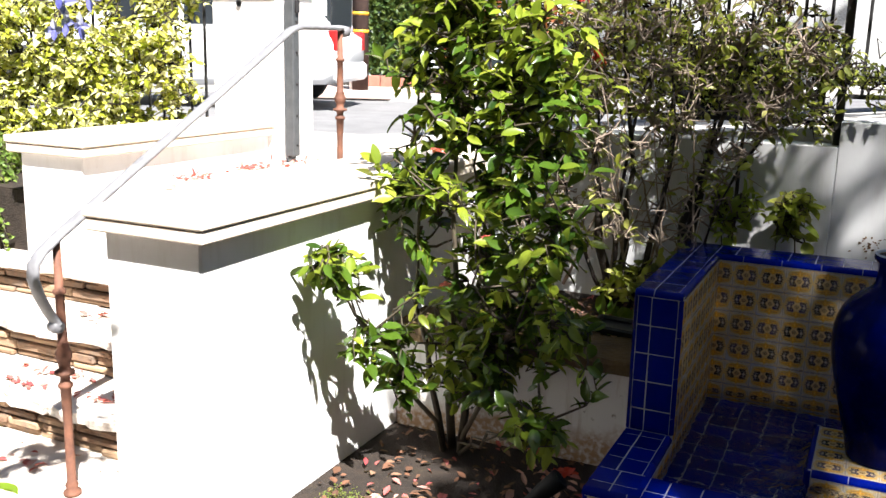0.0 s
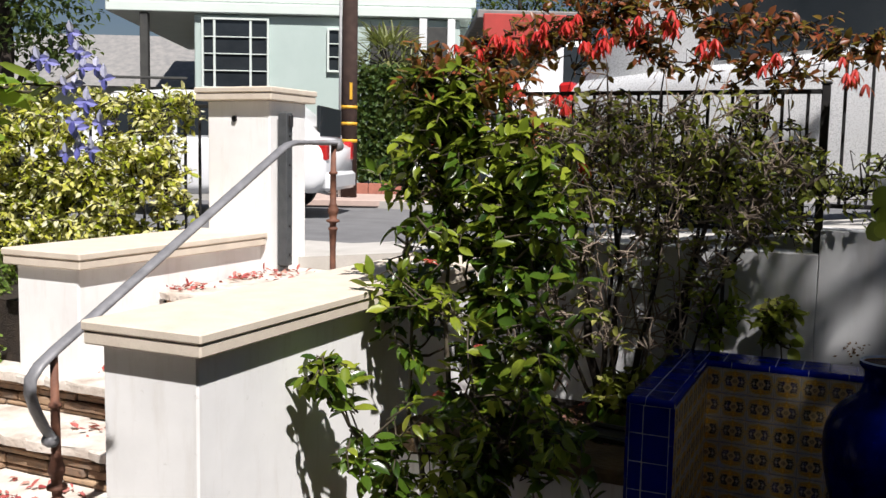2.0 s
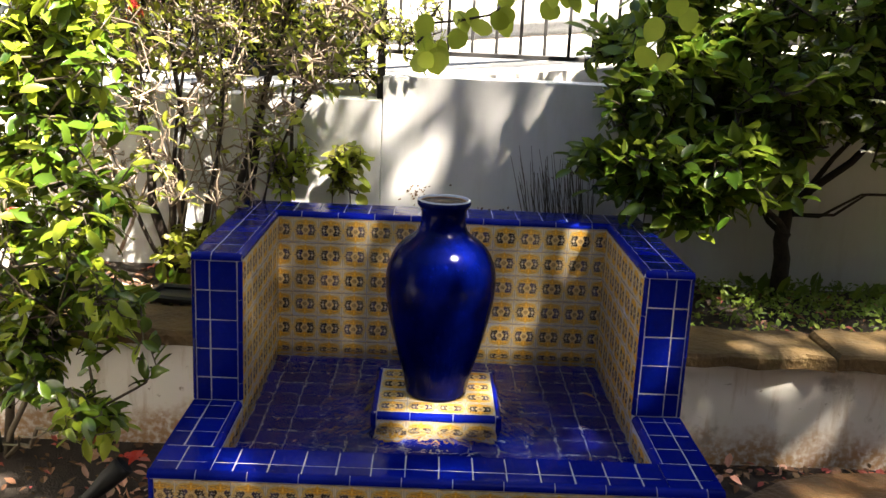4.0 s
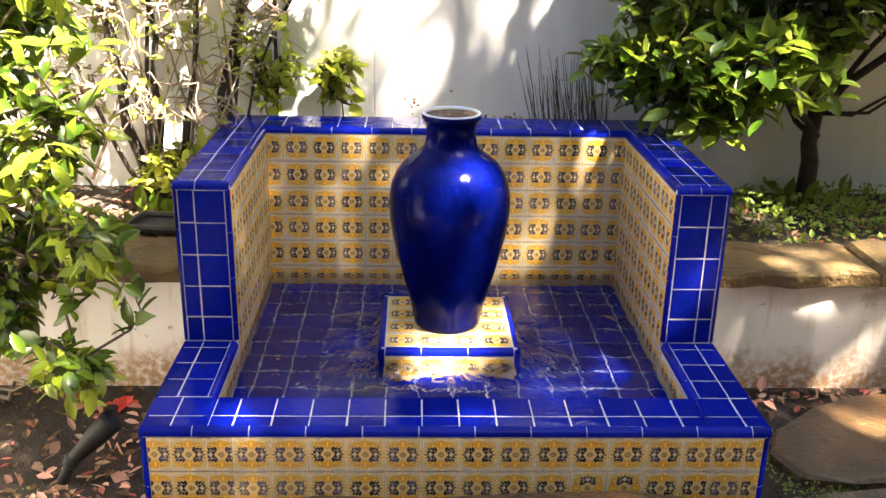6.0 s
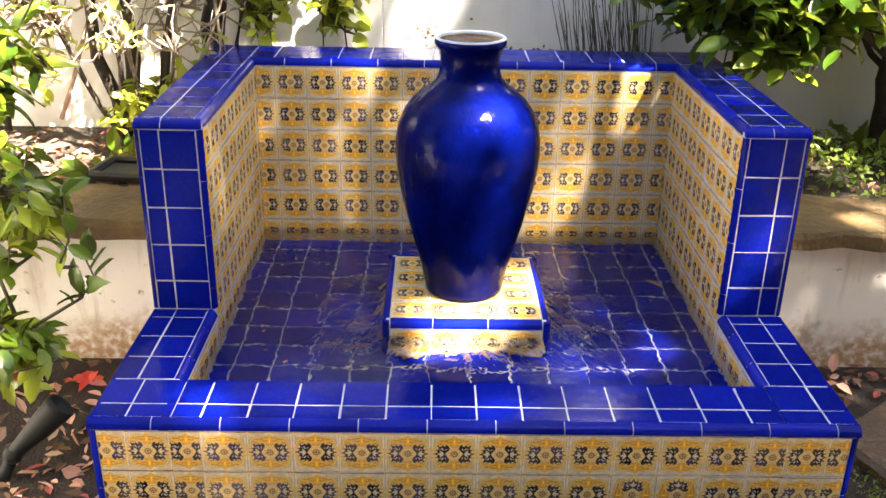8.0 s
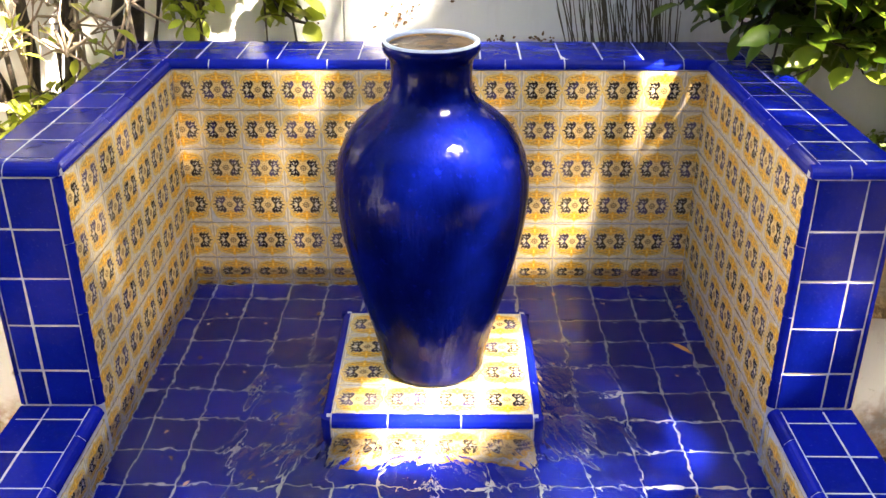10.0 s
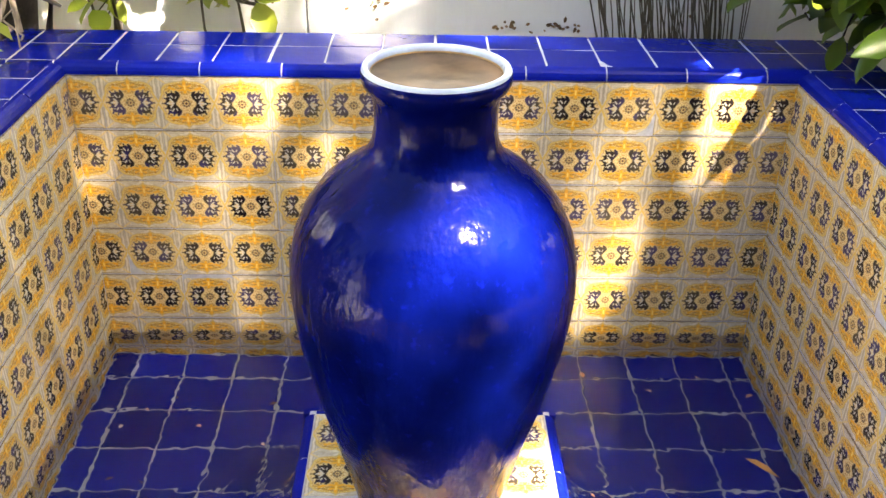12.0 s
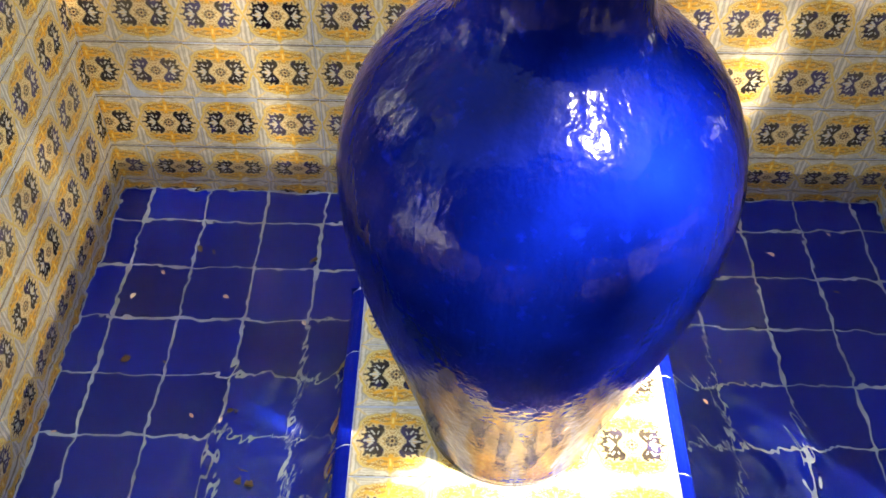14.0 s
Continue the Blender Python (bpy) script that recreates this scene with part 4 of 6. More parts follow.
# ---- handrail, gate post, fences ----
def baluster(parent, x, y, z0, z1):
    h = z1 - z0
    prof = [(0.0, 0.0), (0.030, 0.0), (0.030, 0.012), (0.019, 0.022), (0.023, 0.035), (0.016, 0.05), (0.0145, 0.30 * h), (0.0185, 0.435 * h), (0.024, 0.44 * h), (0.024, 0.452 * h),
            (0.016, 0.462 * h), (0.017, 0.485 * h), (0.033, 0.492 * h), (0.033, 0.504 * h), (0.018, 0.512 * h), (0.020, 0.54 * h), (0.027, 0.555 * h), (0.027, 0.575 * h), (0.019, 0.60 * h),
            (0.021, 0.606 * h), (0.016, 0.614 * h), (0.0145, 0.80 * h), (0.021, 0.805 * h), (0.021, 0.818 * h), (0.014, 0.824 * h), (0.0125, h), (0.0, h)]
    part("baluster", Build().lathe(prof, 14, (x, y, z0)), "rust", parent, "rusty turned iron baluster", True)


def rounded_bar(path, half_w, half_t, n=10):
    """A flat bar with rounded edges along a path in the y-z plane."""
    b, pts, verts, faces = Build(), [Vector(p) for p in path], [], []
    for i, p in enumerate(pts):
        d = (pts[min(i + 1, len(pts) - 1)] - pts[max(i - 1, 0)]).normalized()
        up = Vector((1, 0, 0)).cross(d)
        for k in range(n):
            a = 2 * math.pi * k / n
            verts.append(p + X * (half_w * math.cos(a)) + up * (half_t * math.sin(a)))
    for i in range(len(pts) - 1):
        faces += [(i * n + k, i * n + (k + 1) % n, (i + 1) * n + (k + 1) % n, (i + 1) * n + k) for k in range(n)]
    faces += [tuple(range(n)), tuple((len(pts) - 1) * n + k for k in range(n - 1, -1, -1))]
    return b.add(verts, faces)


handrail = thing("handrail", "grey painted iron handrail on rusty balusters beside the stairs", "handrail")
RX = -2.50
path = [(RX, -1.925, 0.715), (RX, -1.955, 0.76), (RX, -1.985, 0.82), (RX, -2.005, 0.88), (RX, -2.0, 0.925), (RX, -1.965, 0.962), (RX, -1.90, 1.0), (RX, -1.2, 1.36), (RX, -0.60, 1.672), (RX, -0.555, 1.690),
        (RX, -0.50, 1.700), (RX, -0.16, 1.706)]
part("rail", rounded_bar(path, 0.026, 0.013), "rail", handrail, smooth=True)
part("scroll", Build().lathe([(0.0, -0.02), (0.020, -0.02), (0.024, 0.0), (0.020, 0.02), (0.0, 0.02)], 14, (RX, -1.928, 0.705), pose(0, 0, 0, 0, 90)), "rail", handrail, smooth=True)
part("scroll", Build().lathe([(0.0, -0.024), (0.022, -0.024), (0.028, 0.0), (0.022, 0.024), (0.0, 0.024)], 14, (RX, -0.13, 1.690), pose(0, 0, 0, 0, 90)), "rail", handrail, smooth=True)
baluster(handrail, RX, -1.905, 0.100, 0.985)
baluster(handrail, RX, -0.165, 0.950, 1.700)

gate_post = thing("gate_post", "dark grey steel gate post fixed to the white pillar", "gate post")
part("post", Build().box((-3.268, 0.475, 0.985), (-3.205, 0.54, 1.885), 0.006), "steel", gate_post)
part("foot", Build().box((-3.262, 0.485, 0.952), (-3.222, 0.525, 0.985), 0.004), "steel", gate_post)
for hz in (1.05, 1.22, 1.40, 1.58, 1.75):
    part("bolt", Build().lathe([(0.0, 0.0), (0.008, 0.0), (0.008, 0.007), (0.005, 0.010), (0.0, 0.010)], 8, (-3.205, 0.507, hz), pose(0, 0, 0, 0, 90)), "iron", gate_post)
part("latch", Build().box((-3.204, 0.49, 1.80), (-3.190, 0.525, 1.87), 0.004), "iron", gate_post)

bell = thing("eye_bolt", "small dark iron eye bolt in the gate pillar", "bolt")
part("ring", Build().lathe([(0.012, -0.004), (0.018, -0.004), (0.018, 0.004), (0.012, 0.004), (0.012, -0.004)], 12, (-3.53, 0.412, 1.845), pose(0, 0, 0, 90)), "iron", bell)


def fence(x0, x1, y, low, high, label, post_xs, step=0.114):
    ob = thing("fence", label, "fence")
    for z in (low, high):
        part("rail", Build().box((x0, y - 0.011, z - 0.011), (x1, y + 0.011, z + 0.011), 0.003), "iron", ob)
    base = None
    x = x0 + step * 0.5
    picket = Build().box((-0.0075, -0.0075, low), (0.0075, 0.0075, high), 0.002).data("picket", "iron")
    while x < x1:
        p = new("picket", picket)
        p.location, p.parent = (x, y, 0), ob
        x += step
    for px, foot in post_xs:
        part("post", Build().box((px - 0.019, y - 0.019, foot), (px + 0.019, y + 0.019, high + 0.03), 0.004).box((px - 0.024, y - 0.024, high + 0.031), (px + 0.024, y + 0.024, high + 0.046), 0.005), "iron", ob)
    return ob


fence(-1.93, -0.33, 0.61, 1.33, 1.985, "black iron picket fence overgrown by shrubs on the low wall", [(-1.90, 1.232), (-0.315, 1.232)])
fence(-0.29, 5.2, 0.61, 1.455, 2.135, "black iron picket fence on the white street wall", [(1.5, 1.346), (3.3, 1.346), (5.18, 1.346)])
fence(-8.0, -3.80, 0.62, 1.14, 1.93, "black iron picket fence swallowed by the yellow hedge", [(-3.82, 1.05), (-5.6, 1.05), (-7.9, 1.05)])

# ---- pot, spot lamp, tray ----
pot = thing("plant_pot", "large round brown clay pot with green trailing plant", "plant pot")
PXC, PYC = -4.54, -0.92
part("pot", Build().lathe([(0.0, 0.44), (0.25, 0.44), (0.262, 0.45), (0.275, 0.47), (0.30, 0.55), (0.345, 0.72), (0.365, 0.86), (0.37, 0.93), (0.39, 0.94), (0.395, 0.985), (0.38, 1.0), (0.355, 0.995), (0.34, 0.95), (0.0, 0.94)],
                          40, (PXC, PYC, 0)), "terracotta", pot, smooth=True)
part("saucer", Build().lathe([(0.0, 0.4405), (0.30, 0.4405), (0.315, 0.455), (0.315, 0.475), (0.30, 0.478), (0.28, 0.46), (0.0, 0.459)], 40, (PXC, PYC, 0)), "terracotta", pot, smooth=True)
rng = random.Random(5)
trail, stem = Build(), Build()
for i in range(230):
    a = rng.uniform(0, 2 * math.pi)
    r0 = rng.uniform(0.05, 0.34)
    drop = rng.uniform(0.1, 0.5)
    start = Vector((PXC + r0 * math.cos(a), PYC + r0 * math.sin(a), 1.0 + rng.uniform(0, 0.08)))
    over = Vector((PXC + 0.42 * math.cos(a), PYC + 0.42 * math.sin(a), 1.02 + rng.uniform(0, 0.10)))
    end = Vector((PXC + rng.uniform(0.40, 0.66) * math.cos(a), PYC + rng.uniform(0.40, 0.60) * math.sin(a), 1.02 - drop))
    line = curve_points(start, over, 0.04, rng, 3, 0.015) + curve_points(over, end, -0.01, rng, 5, 0.012)[1:]
    stem.tube(line, 0.0016, 3)
    for q0, q1 in zip(line, line[1:]):
        for t in (0.15, 0.4, 0.65, 0.9):
            w = Vector((rng.gauss(0, 1), rng.gauss(0, 1), rng.gauss(0, 0.5) + 0.2))
            leaf_mesh(trail, q0.lerp(q1, t), w, Vector((math.cos(a), math.sin(a), 0.6)), rng.uniform(0.02, 0.034), rng.uniform(0.018, 0.028), 0.1)
part("stem_mass", stem, "greenstem", pot, "thin trailing stems", kind="stuff")
part("foliage", trail, "trail", pot, "dense green trailing foliage")

lamp = thing("spot_lamp", "black garden spot lamp on a bent stake in the soil", "garden lamp")
L0, L1, L2 = Vector((-1.165, -1.20, -0.03)), Vector((-1.115, -1.20, 0.07)), Vector((-0.995, -1.15, 0.185))
ax = (L2 - L1).to_track_quat("Z", "Y").to_matrix().to_4x4()
part("stake", Build().tube([L0, Vector((-1.14, -1.20, 0.02)), L1], [0.017, 0.016, 0.016], 10), "black", lamp, smooth=True)
part("knuckle", Build().lathe([(0.0, -0.02), (0.018, -0.018), (0.023, 0.0), (0.018, 0.018), (0.0, 0.02)], 14, L1), "black", lamp, smooth=True)
part("housing", Build().lathe([(0.0, 0.0), (0.016, 0.0), (0.021, 0.012), (0.023, 0.04), (0.030, 0.085), (0.031, 0.088), (0.036, 0.15), (0.0365, 0.168), (0.033, 0.169), (0.031, 0.14), (0.0, 0.138)], 28, L1, ax), "black", lamp, smooth=True)

tray = thing("tray", "shallow black plastic tray lying on the raised bed", "tray")
b = Build()
ring = [(-1.17, -0.33), (-0.93, -0.36), (-0.90, -0.20), (-1.15, -0.17)]
b.slab(ring, 0.468, 0.48, 0.004)
for p, q in zip(ring, ring[1:] + ring[:1]):
    b.tube([(*p, 0.49), (*q, 0.49)], 0.012, 6)
part("pan", b, "plastic", tray)

# ---- flagstone path ----
path_bed = tagged(part("pavement", Build().box((-1.2, -4.5, -0.09), (2.6, -1.36, 0.018), 0.01), "soil"), "mossy garden path of brown flagstones", "pavement", kind="structure")
rng = random.Random(31)
flags = [(1.42, -1.78, 0.33, 0.2, 0.05), (2.25, -1.15, 0.26, 0.33, 0.045), (2.2, -1.8, 0.35, 0.25, 0.045),
         (-0.75, -2.25, 0.36, 0.30, 0.05), (0.0, -2.25, 0.34, 0.30, 0.05), (0.78, -2.2, 0.36, 0.33, 0.05), (1.6, -2.2, 0.38, 0.34, 0.05), (-0.5, -3.0, 0.42, 0.36, 0.05), (0.5, -3.0, 0.44, 0.36, 0.05),
         (1.5, -3.0, 0.42, 0.38, 0.05), (-0.5, -3.85, 0.42, 0.36, 0.05), (0.5, -3.85, 0.44, 0.36, 0.05), (1.5, -3.85, 0.42, 0.36, 0.05)]
for cx, cy, rx, ry, z in flags:
    part("flagstone", Build().slab(stone_ring(cx, cy, rx, ry, rng, 14, 0.10), -0.03, z, 0.014, 0.004, rng), "flag", path_bed)
# the large slab before the fountain and two angular stones beside it
for ring, z in (([(-0.62, -1.42), (-0.40, -1.372), (-0.13, -1.392), (0.18, -1.352), (0.50, -1.353), (0.68, -1.404), (0.82, -1.485), (0.86, -1.66), (0.66, -1.88), (0.2, -1.90), (-0.3, -1.92), (-0.64, -1.80), (-0.72, -1.58)], 0.080),
                ([(1.03, -0.96), (1.24, -0.79), (1.42, -0.72), (1.66, -0.68), (1.90, -0.74), (1.92, -0.98), (1.78, -1.20), (1.34, -1.225), (1.18, -1.24), (1.04, -1.215), (1.0, -1.08)], 0.030),
                ([(1.05, -1.29), (1.36, -1.26), (1.78, -1.25), (1.86, -1.45), (1.7, -1.56), (1.2, -1.57), (1.0, -1.47)], 0.034)):
    part("flagstone", Build().slab(wobble(ring, rng, 0.012), -0.03, z, 0.014, 0.005, rng), "flag", path_bed)

# ---- shrubs ----
def flowers(parent, name, spots, mat, size, seed, petals=5, hang=0.0, label="", spread=0.03, each=3, ball=False):
    rng = random.Random(seed)
    for p in spots:
        for _ in range(each):
            b = Build()
            blossom(b, Vector(p) + Vector((rng.gauss(0, spread), rng.gauss(0, spread), rng.gauss(0, spread))), rng, size, petals, hang, ball)
            part(name, b, mat, parent, label)


camellia = shrub("camellia_shrub", "glossy green camellia shrub growing against the white wall", "shrub",
                 [([(-1.60, -0.74, 0.0), (-1.62, -0.70, 0.7), (-1.68, -0.64, 1.9)], 0.020), ([(-1.57, -0.72, 0.0), (-1.50, -0.70, 0.8), (-1.42, -0.60, 1.7)], 0.018),
                  ([(-1.63, -0.76, 0.0), (-1.75, -0.80, 0.6), (-1.82, -0.66, 1.5)], 0.016), ([(-1.56, -0.76, 0.0), (-1.35, -0.88, 0.5), (-1.15, -0.95, 0.9)], 0.013),
                  ([(-1.62, -0.78, 0.0), (-1.72, -1.05, 0.5), (-1.80, -1.38, 0.85)], 0.012), ([(-1.55, -0.78, 0.0), (-1.3, -1.0, 0.22), (-1.10, -1.10, 0.28)], 0.009)],
                 [(-1.63, -0.62, 1.52, 0.38, 0.26, 0.40, 78), (-1.58, -0.68, 1.08, 0.44, 0.30, 0.36, 76), (-1.72, -0.62, 1.86, 0.22, 0.18, 0.20, 26), (-1.48, -0.80, 0.62, 0.40, 0.26, 0.24, 22),
                  (-1.80, -1.36, 0.84, 0.11, 0.20, 0.12, 8), (-1.10, -0.95, 0.80, 0.20, 0.2, 0.30, 5, 1.1), (-1.10, -1.08, 0.28, 0.14, 0.13, 0.11, 6), (-1.72, -1.12, 0.50, 0.17, 0.2, 0.10, 12),
                  (-1.24, -0.75, 1.40, 0.28, 0.22, 0.34, 40), (-1.20, -0.92, 1.0, 0.24, 0.2, 0.25, 14, 1.05), (-1.14, -1.18, 0.36, 0.10, 0.1, 0.10, 5), (-1.04, -1.05, 0.62, 0.12, 0.12, 0.14, 6),
                  (-1.50, -0.95, 0.36, 0.34, 0.15, 0.18, 22), (-1.35, -0.88, 0.60, 0.30, 0.15, 0.20, 18)],
                 7, 0.082, 0.041, 9, "camellia", "greenstem", 0.0042, 0.17, 0.28, shape=OVAL)
flowers(camellia, "bud", [(-1.10, -1.16, 0.27), (-1.62, -0.90, 1.25), (-1.40, -0.92, 0.95), (-1.55, -0.95, 0.75)], "pink", 0.028, 2, 6, 0.0, "pink red camellia buds", 0.004, 2)

shrub("", "", "", [([(-1.55, -0.68, 1.1), (-1.6, -0.66, 1.5), (-1.66, -0.62, 1.98)], 0.006), ([(-1.5, -0.68, 1.1), (-1.4, -0.7, 1.4), (-1.3, -0.68, 1.75)], 0.005),
                   ([(-1.62, -0.80, 0.3), (-1.71, -1.06, 0.52), (-1.79, -1.36, 0.84)], 0.006), ([(-1.55, -0.80, 0.06), (-1.3, -1.02, 0.22), (-1.10, -1.12, 0.29)], 0.005), ([(-1.56, -0.78, 0.2), (-1.36, -0.90, 0.5), (-1.14, -0.97, 0.9)], 0.005)],
      [(-1.66, -0.66, 1.70, 0.34, 0.24, 0.34, 62), (-1.32, -0.74, 1.5, 0.32, 0.22, 0.34, 40), (-1.80, -1.38, 0.86, 0.10, 0.16, 0.07, 6), (-1.10, -0.98, 0.85, 0.18, 0.16, 0.25, 6), (-1.35, -1.0, 0.75, 0.3, 0.12, 0.2, 9), (-1.48, -0.85, 0.42, 0.22, 0.12, 0.16, 12), (-1.10, -1.10, 0.32, 0.14, 0.13, 0.11, 9), (-1.06, -1.03, 0.60, 0.14, 0.12, 0.16, 8), (-1.62, -0.85, 1.15, 0.3, 0.15, 0.25, 16)],
      71, 0.078, 0.036, 8, "young", "greenstem", 0.0035, 0.15, 0.25, shape=OVAL, on=camellia)

shrub("", "", "", [([(-1.66, -0.64, 1.6), (-1.70, -0.62, 1.85), (-1.78, -0.62, 2.05)], 0.005)],
      [(-1.76, -0.62, 1.98, 0.26, 0.18, 0.14, 20), (-1.52, -0.66, 1.90, 0.24, 0.18, 0.14, 12)], 73, 0.070, 0.032, 7, "bronze", "greenstem", 0.003, 0.14, 0.25, shape=OVAL, on=camellia)

fan = random.Random(52)
whips = []
for i in range(11):
    bx, by = -1.12 + fan.gauss(0, 0.15), 0.24 + fan.gauss(0, 0.03)
    tx, ty, tz = fan.uniform(-1.85, -0.35), fan.uniform(0.0, 0.34), fan.uniform(1.45, 2.15)
    whips.append(([(bx, by, 0.5), (bx + (tx - bx) * 0.30, by + (ty - by) * 0.3, 0.5 + (tz - 0.5) * 0.42), (tx, ty, tz)], fan.uniform(0.005, 0.010)))
dry = shrub("deciduous_shrub", "half bare twiggy shrub with sparse yellow green leaves", "shrub",
            [([(-1.22, 0.22, 0.40), (-1.32, 0.22, 1.1), (-1.62, 0.22, 1.9)], 0.028), ([(-1.18, 0.24, 0.40), (-1.15, 0.22, 1.1), (-1.25, 0.2, 2.1)], 0.022), ([(-1.14, 0.20, 0.40), (-1.0, 0.2, 1.0), (-0.82, 0.18, 2.05)], 0.016),
             ([(-0.96, 0.27, 0.40), (-0.88, 0.28, 1.0), (-0.62, 0.22, 1.9)], 0.026), ([(-0.94, 0.25, 0.40), (-0.7, 0.25, 1.1), (-0.38, 0.2, 1.75)], 0.014), ([(-1.2, 0.2, 0.4), (-1.45, 0.15, 1.0), (-1.75, 0.1, 1.6)], 0.012),
             ([(-1.16, 0.18, 0.4), (-1.3, 0.1, 1.2), (-1.35, 0.0, 1.9)], 0.010), ([(-1.1, 0.2, 0.4), (-0.95, 0.05, 1.1), (-1.0, 0.0, 1.95)], 0.010)],
            [(-1.35, 0.18, 1.55, 0.42, 0.25, 0.45, 230), (-0.80, 0.18, 1.55, 0.45, 0.22, 0.45, 230), (-1.05, 0.12, 1.15, 0.55, 0.2, 0.25, 70), (-0.45, 0.2, 1.50, 0.22, 0.15, 0.24, 45), (-1.05, 0.05, 0.85, 0.35, 0.15, 0.2, 30), (-1.55, 0.18, 0.85, 0.28, 0.16, 0.30, 60)],
            12, 0.058, 0.030, 4, "small", "twig", 0.0034, 0.12, 0.15, 0.055, stem_mat="bark", bare=0.4)
shrub("", "", "", whips, [(-1.1, 0.15, 1.6, 0.7, 0.2, 0.4, 60)], 53, 0.058, 0.030, 4, "small", "twig", 0.0026, 0.12, 0.15, 0.018, bare=0.45, stem_n=5, on=dry)
bark_pole = thing("dead_stump", "dark bare trunk leaning behind the fountain", "trunk")
part("trunk", Build().tube([(-0.93, 0.32, 0.38), (-0.92, 0.33, 0.62), (-0.88, 0.36, 0.92), (-0.84, 0.40, 1.22)], [0.032, 0.027, 0.024, 0.018], 10), "bark", bark_pole, smooth=True)

shrub("fence_hedge", "small leaved variegated shrub crowding the iron fence", "hedge",
      [([(x, 0.78, 1.10), (x + 0.05, 0.70, 1.5), (x - 0.03, 0.62, 1.95)], 0.012) for x in (-1.8, -1.5, -1.2, -0.9, -0.65, -0.45)],
      [(-1.75, 0.58, 1.62, 0.24, 0.20, 0.34, 115), (-1.40, 0.58, 1.62, 0.25, 0.20, 0.34, 115), (-1.05, 0.58, 1.60, 0.25, 0.20, 0.34, 120), (-0.68, 0.58, 1.58, 0.26, 0.2, 0.32, 115), (-0.40, 0.56, 1.52, 0.18, 0.18, 0.28, 75),
       (-0.14, 0.50, 1.55, 0.16, 0.14, 0.22, 22)],
      13, 0.046, 0.022, 9, "small", "bark", 0.0034, 0.13, bare=0.25)

fuchsia = shrub("fuchsia", "tall fuchsia with bronze leaves and hanging red flowers", "shrub",
                [([(-1.95, 0.40, 0.40), (-1.98, 0.42, 1.3), (-1.95, 0.45, 2.1)], 0.014), ([(-1.75, 0.42, 0.40), (-1.70, 0.45, 1.4), (-1.45, 0.50, 2.35)], 0.014), ([(-1.3, 0.45, 0.40), (-1.2, 0.45, 1.4), (-0.95, 0.5, 2.4)], 0.013),
                 ([(-0.75, 0.45, 0.40), (-0.7, 0.45, 1.4), (-0.45, 0.45, 2.25)], 0.012)],
                [(-2.02, 0.35, 1.82, 0.14, 0.2, 0.2, 45), (-1.86, 0.40, 2.12, 0.24, 0.2, 0.18, 34), (-1.45, 0.46, 2.28, 0.38, 0.2, 0.24, 75), (-1.0, 0.46, 2.28, 0.38, 0.2, 0.26, 75), (-0.5, 0.42, 2.12, 0.34, 0.2, 0.26, 48), (-1.75, -0.45, 1.85, 0.2, 0.12, 0.22, 16), (-1.5, -0.4, 1.80, 0.25, 0.12, 0.2, 14),
                 (-0.15, 0.40, 2.12, 0.16, 0.15, 0.12, 14)],
                14, 0.060, 0.034, 8, "bronze", "bark", 0.003, 0.13)
flowers(fuchsia, "flower", [(-1.93, 0.30, 2.22), (-1.86, 0.32, 2.24), (-1.98, 0.3, 2.2), (-1.30, 0.33, 2.24), (-1.13, 0.33, 2.25), (-1.35, 0.3, 2.22), (-2.08, 0.2, 1.70), (-2.06, 0.2, 1.62), (-1.70, 0.2, 2.0), (-1.45, 0.2, 1.92),
                             (-1.35, 0.15, 1.62), (-0.55, 0.35, 2.12), (-0.2, 0.32, 2.05), (-1.9, 0.25, 2.02), (-1.60, 0.30, 2.26), (-1.75, 0.30, 2.22), (-0.98, 0.30, 2.28), (-1.48, 0.28, 2.30), (-0.80, 0.30, 2.20), (-2.04, 0.22, 1.82)], "red", 0.062, 4, 6, 1.3, "red hanging fuchsia flowers", 0.028, 6)

shrub("yellow_hedge", "yellow green variegated hedge in full sun behind the low wall", "hedge",
      [([(x, 0.3, 0.9), (x + 0.05, 0.3, 1.4), (x, 0.25, 1.8)], 0.014) for x in (-4.0, -4.4, -4.8, -5.2, -5.6, -6.1)],
      [(-4.05, 0.25, 1.35, 0.28, 0.35, 0.48, 150), (-4.5, 0.22, 1.38, 0.34, 0.4, 0.50, 200), (-5.0, 0.2, 1.40, 0.36, 0.4, 0.52, 200), (-5.5, 0.2, 1.42, 0.36, 0.4, 0.54, 170), (-6.1, 0.2, 1.45, 0.42, 0.4, 0.56, 160),
       (-4.2, 0.5, 1.85, 0.45, 0.2, 0.2, 60), (-5.0, 0.5, 1.9, 0.5, 0.2, 0.2, 60), (-5.8, 0.5, 1.95, 0.5, 0.2, 0.2, 55), (-4.3, -0.15, 1.05, 0.40, 0.3, 0.22, 65), (-5.0, -0.15, 1.05, 0.45, 0.3, 0.25, 65)],
      15, 0.054, 0.028, 20, "hedge", "bark", 0.004, 0.17)

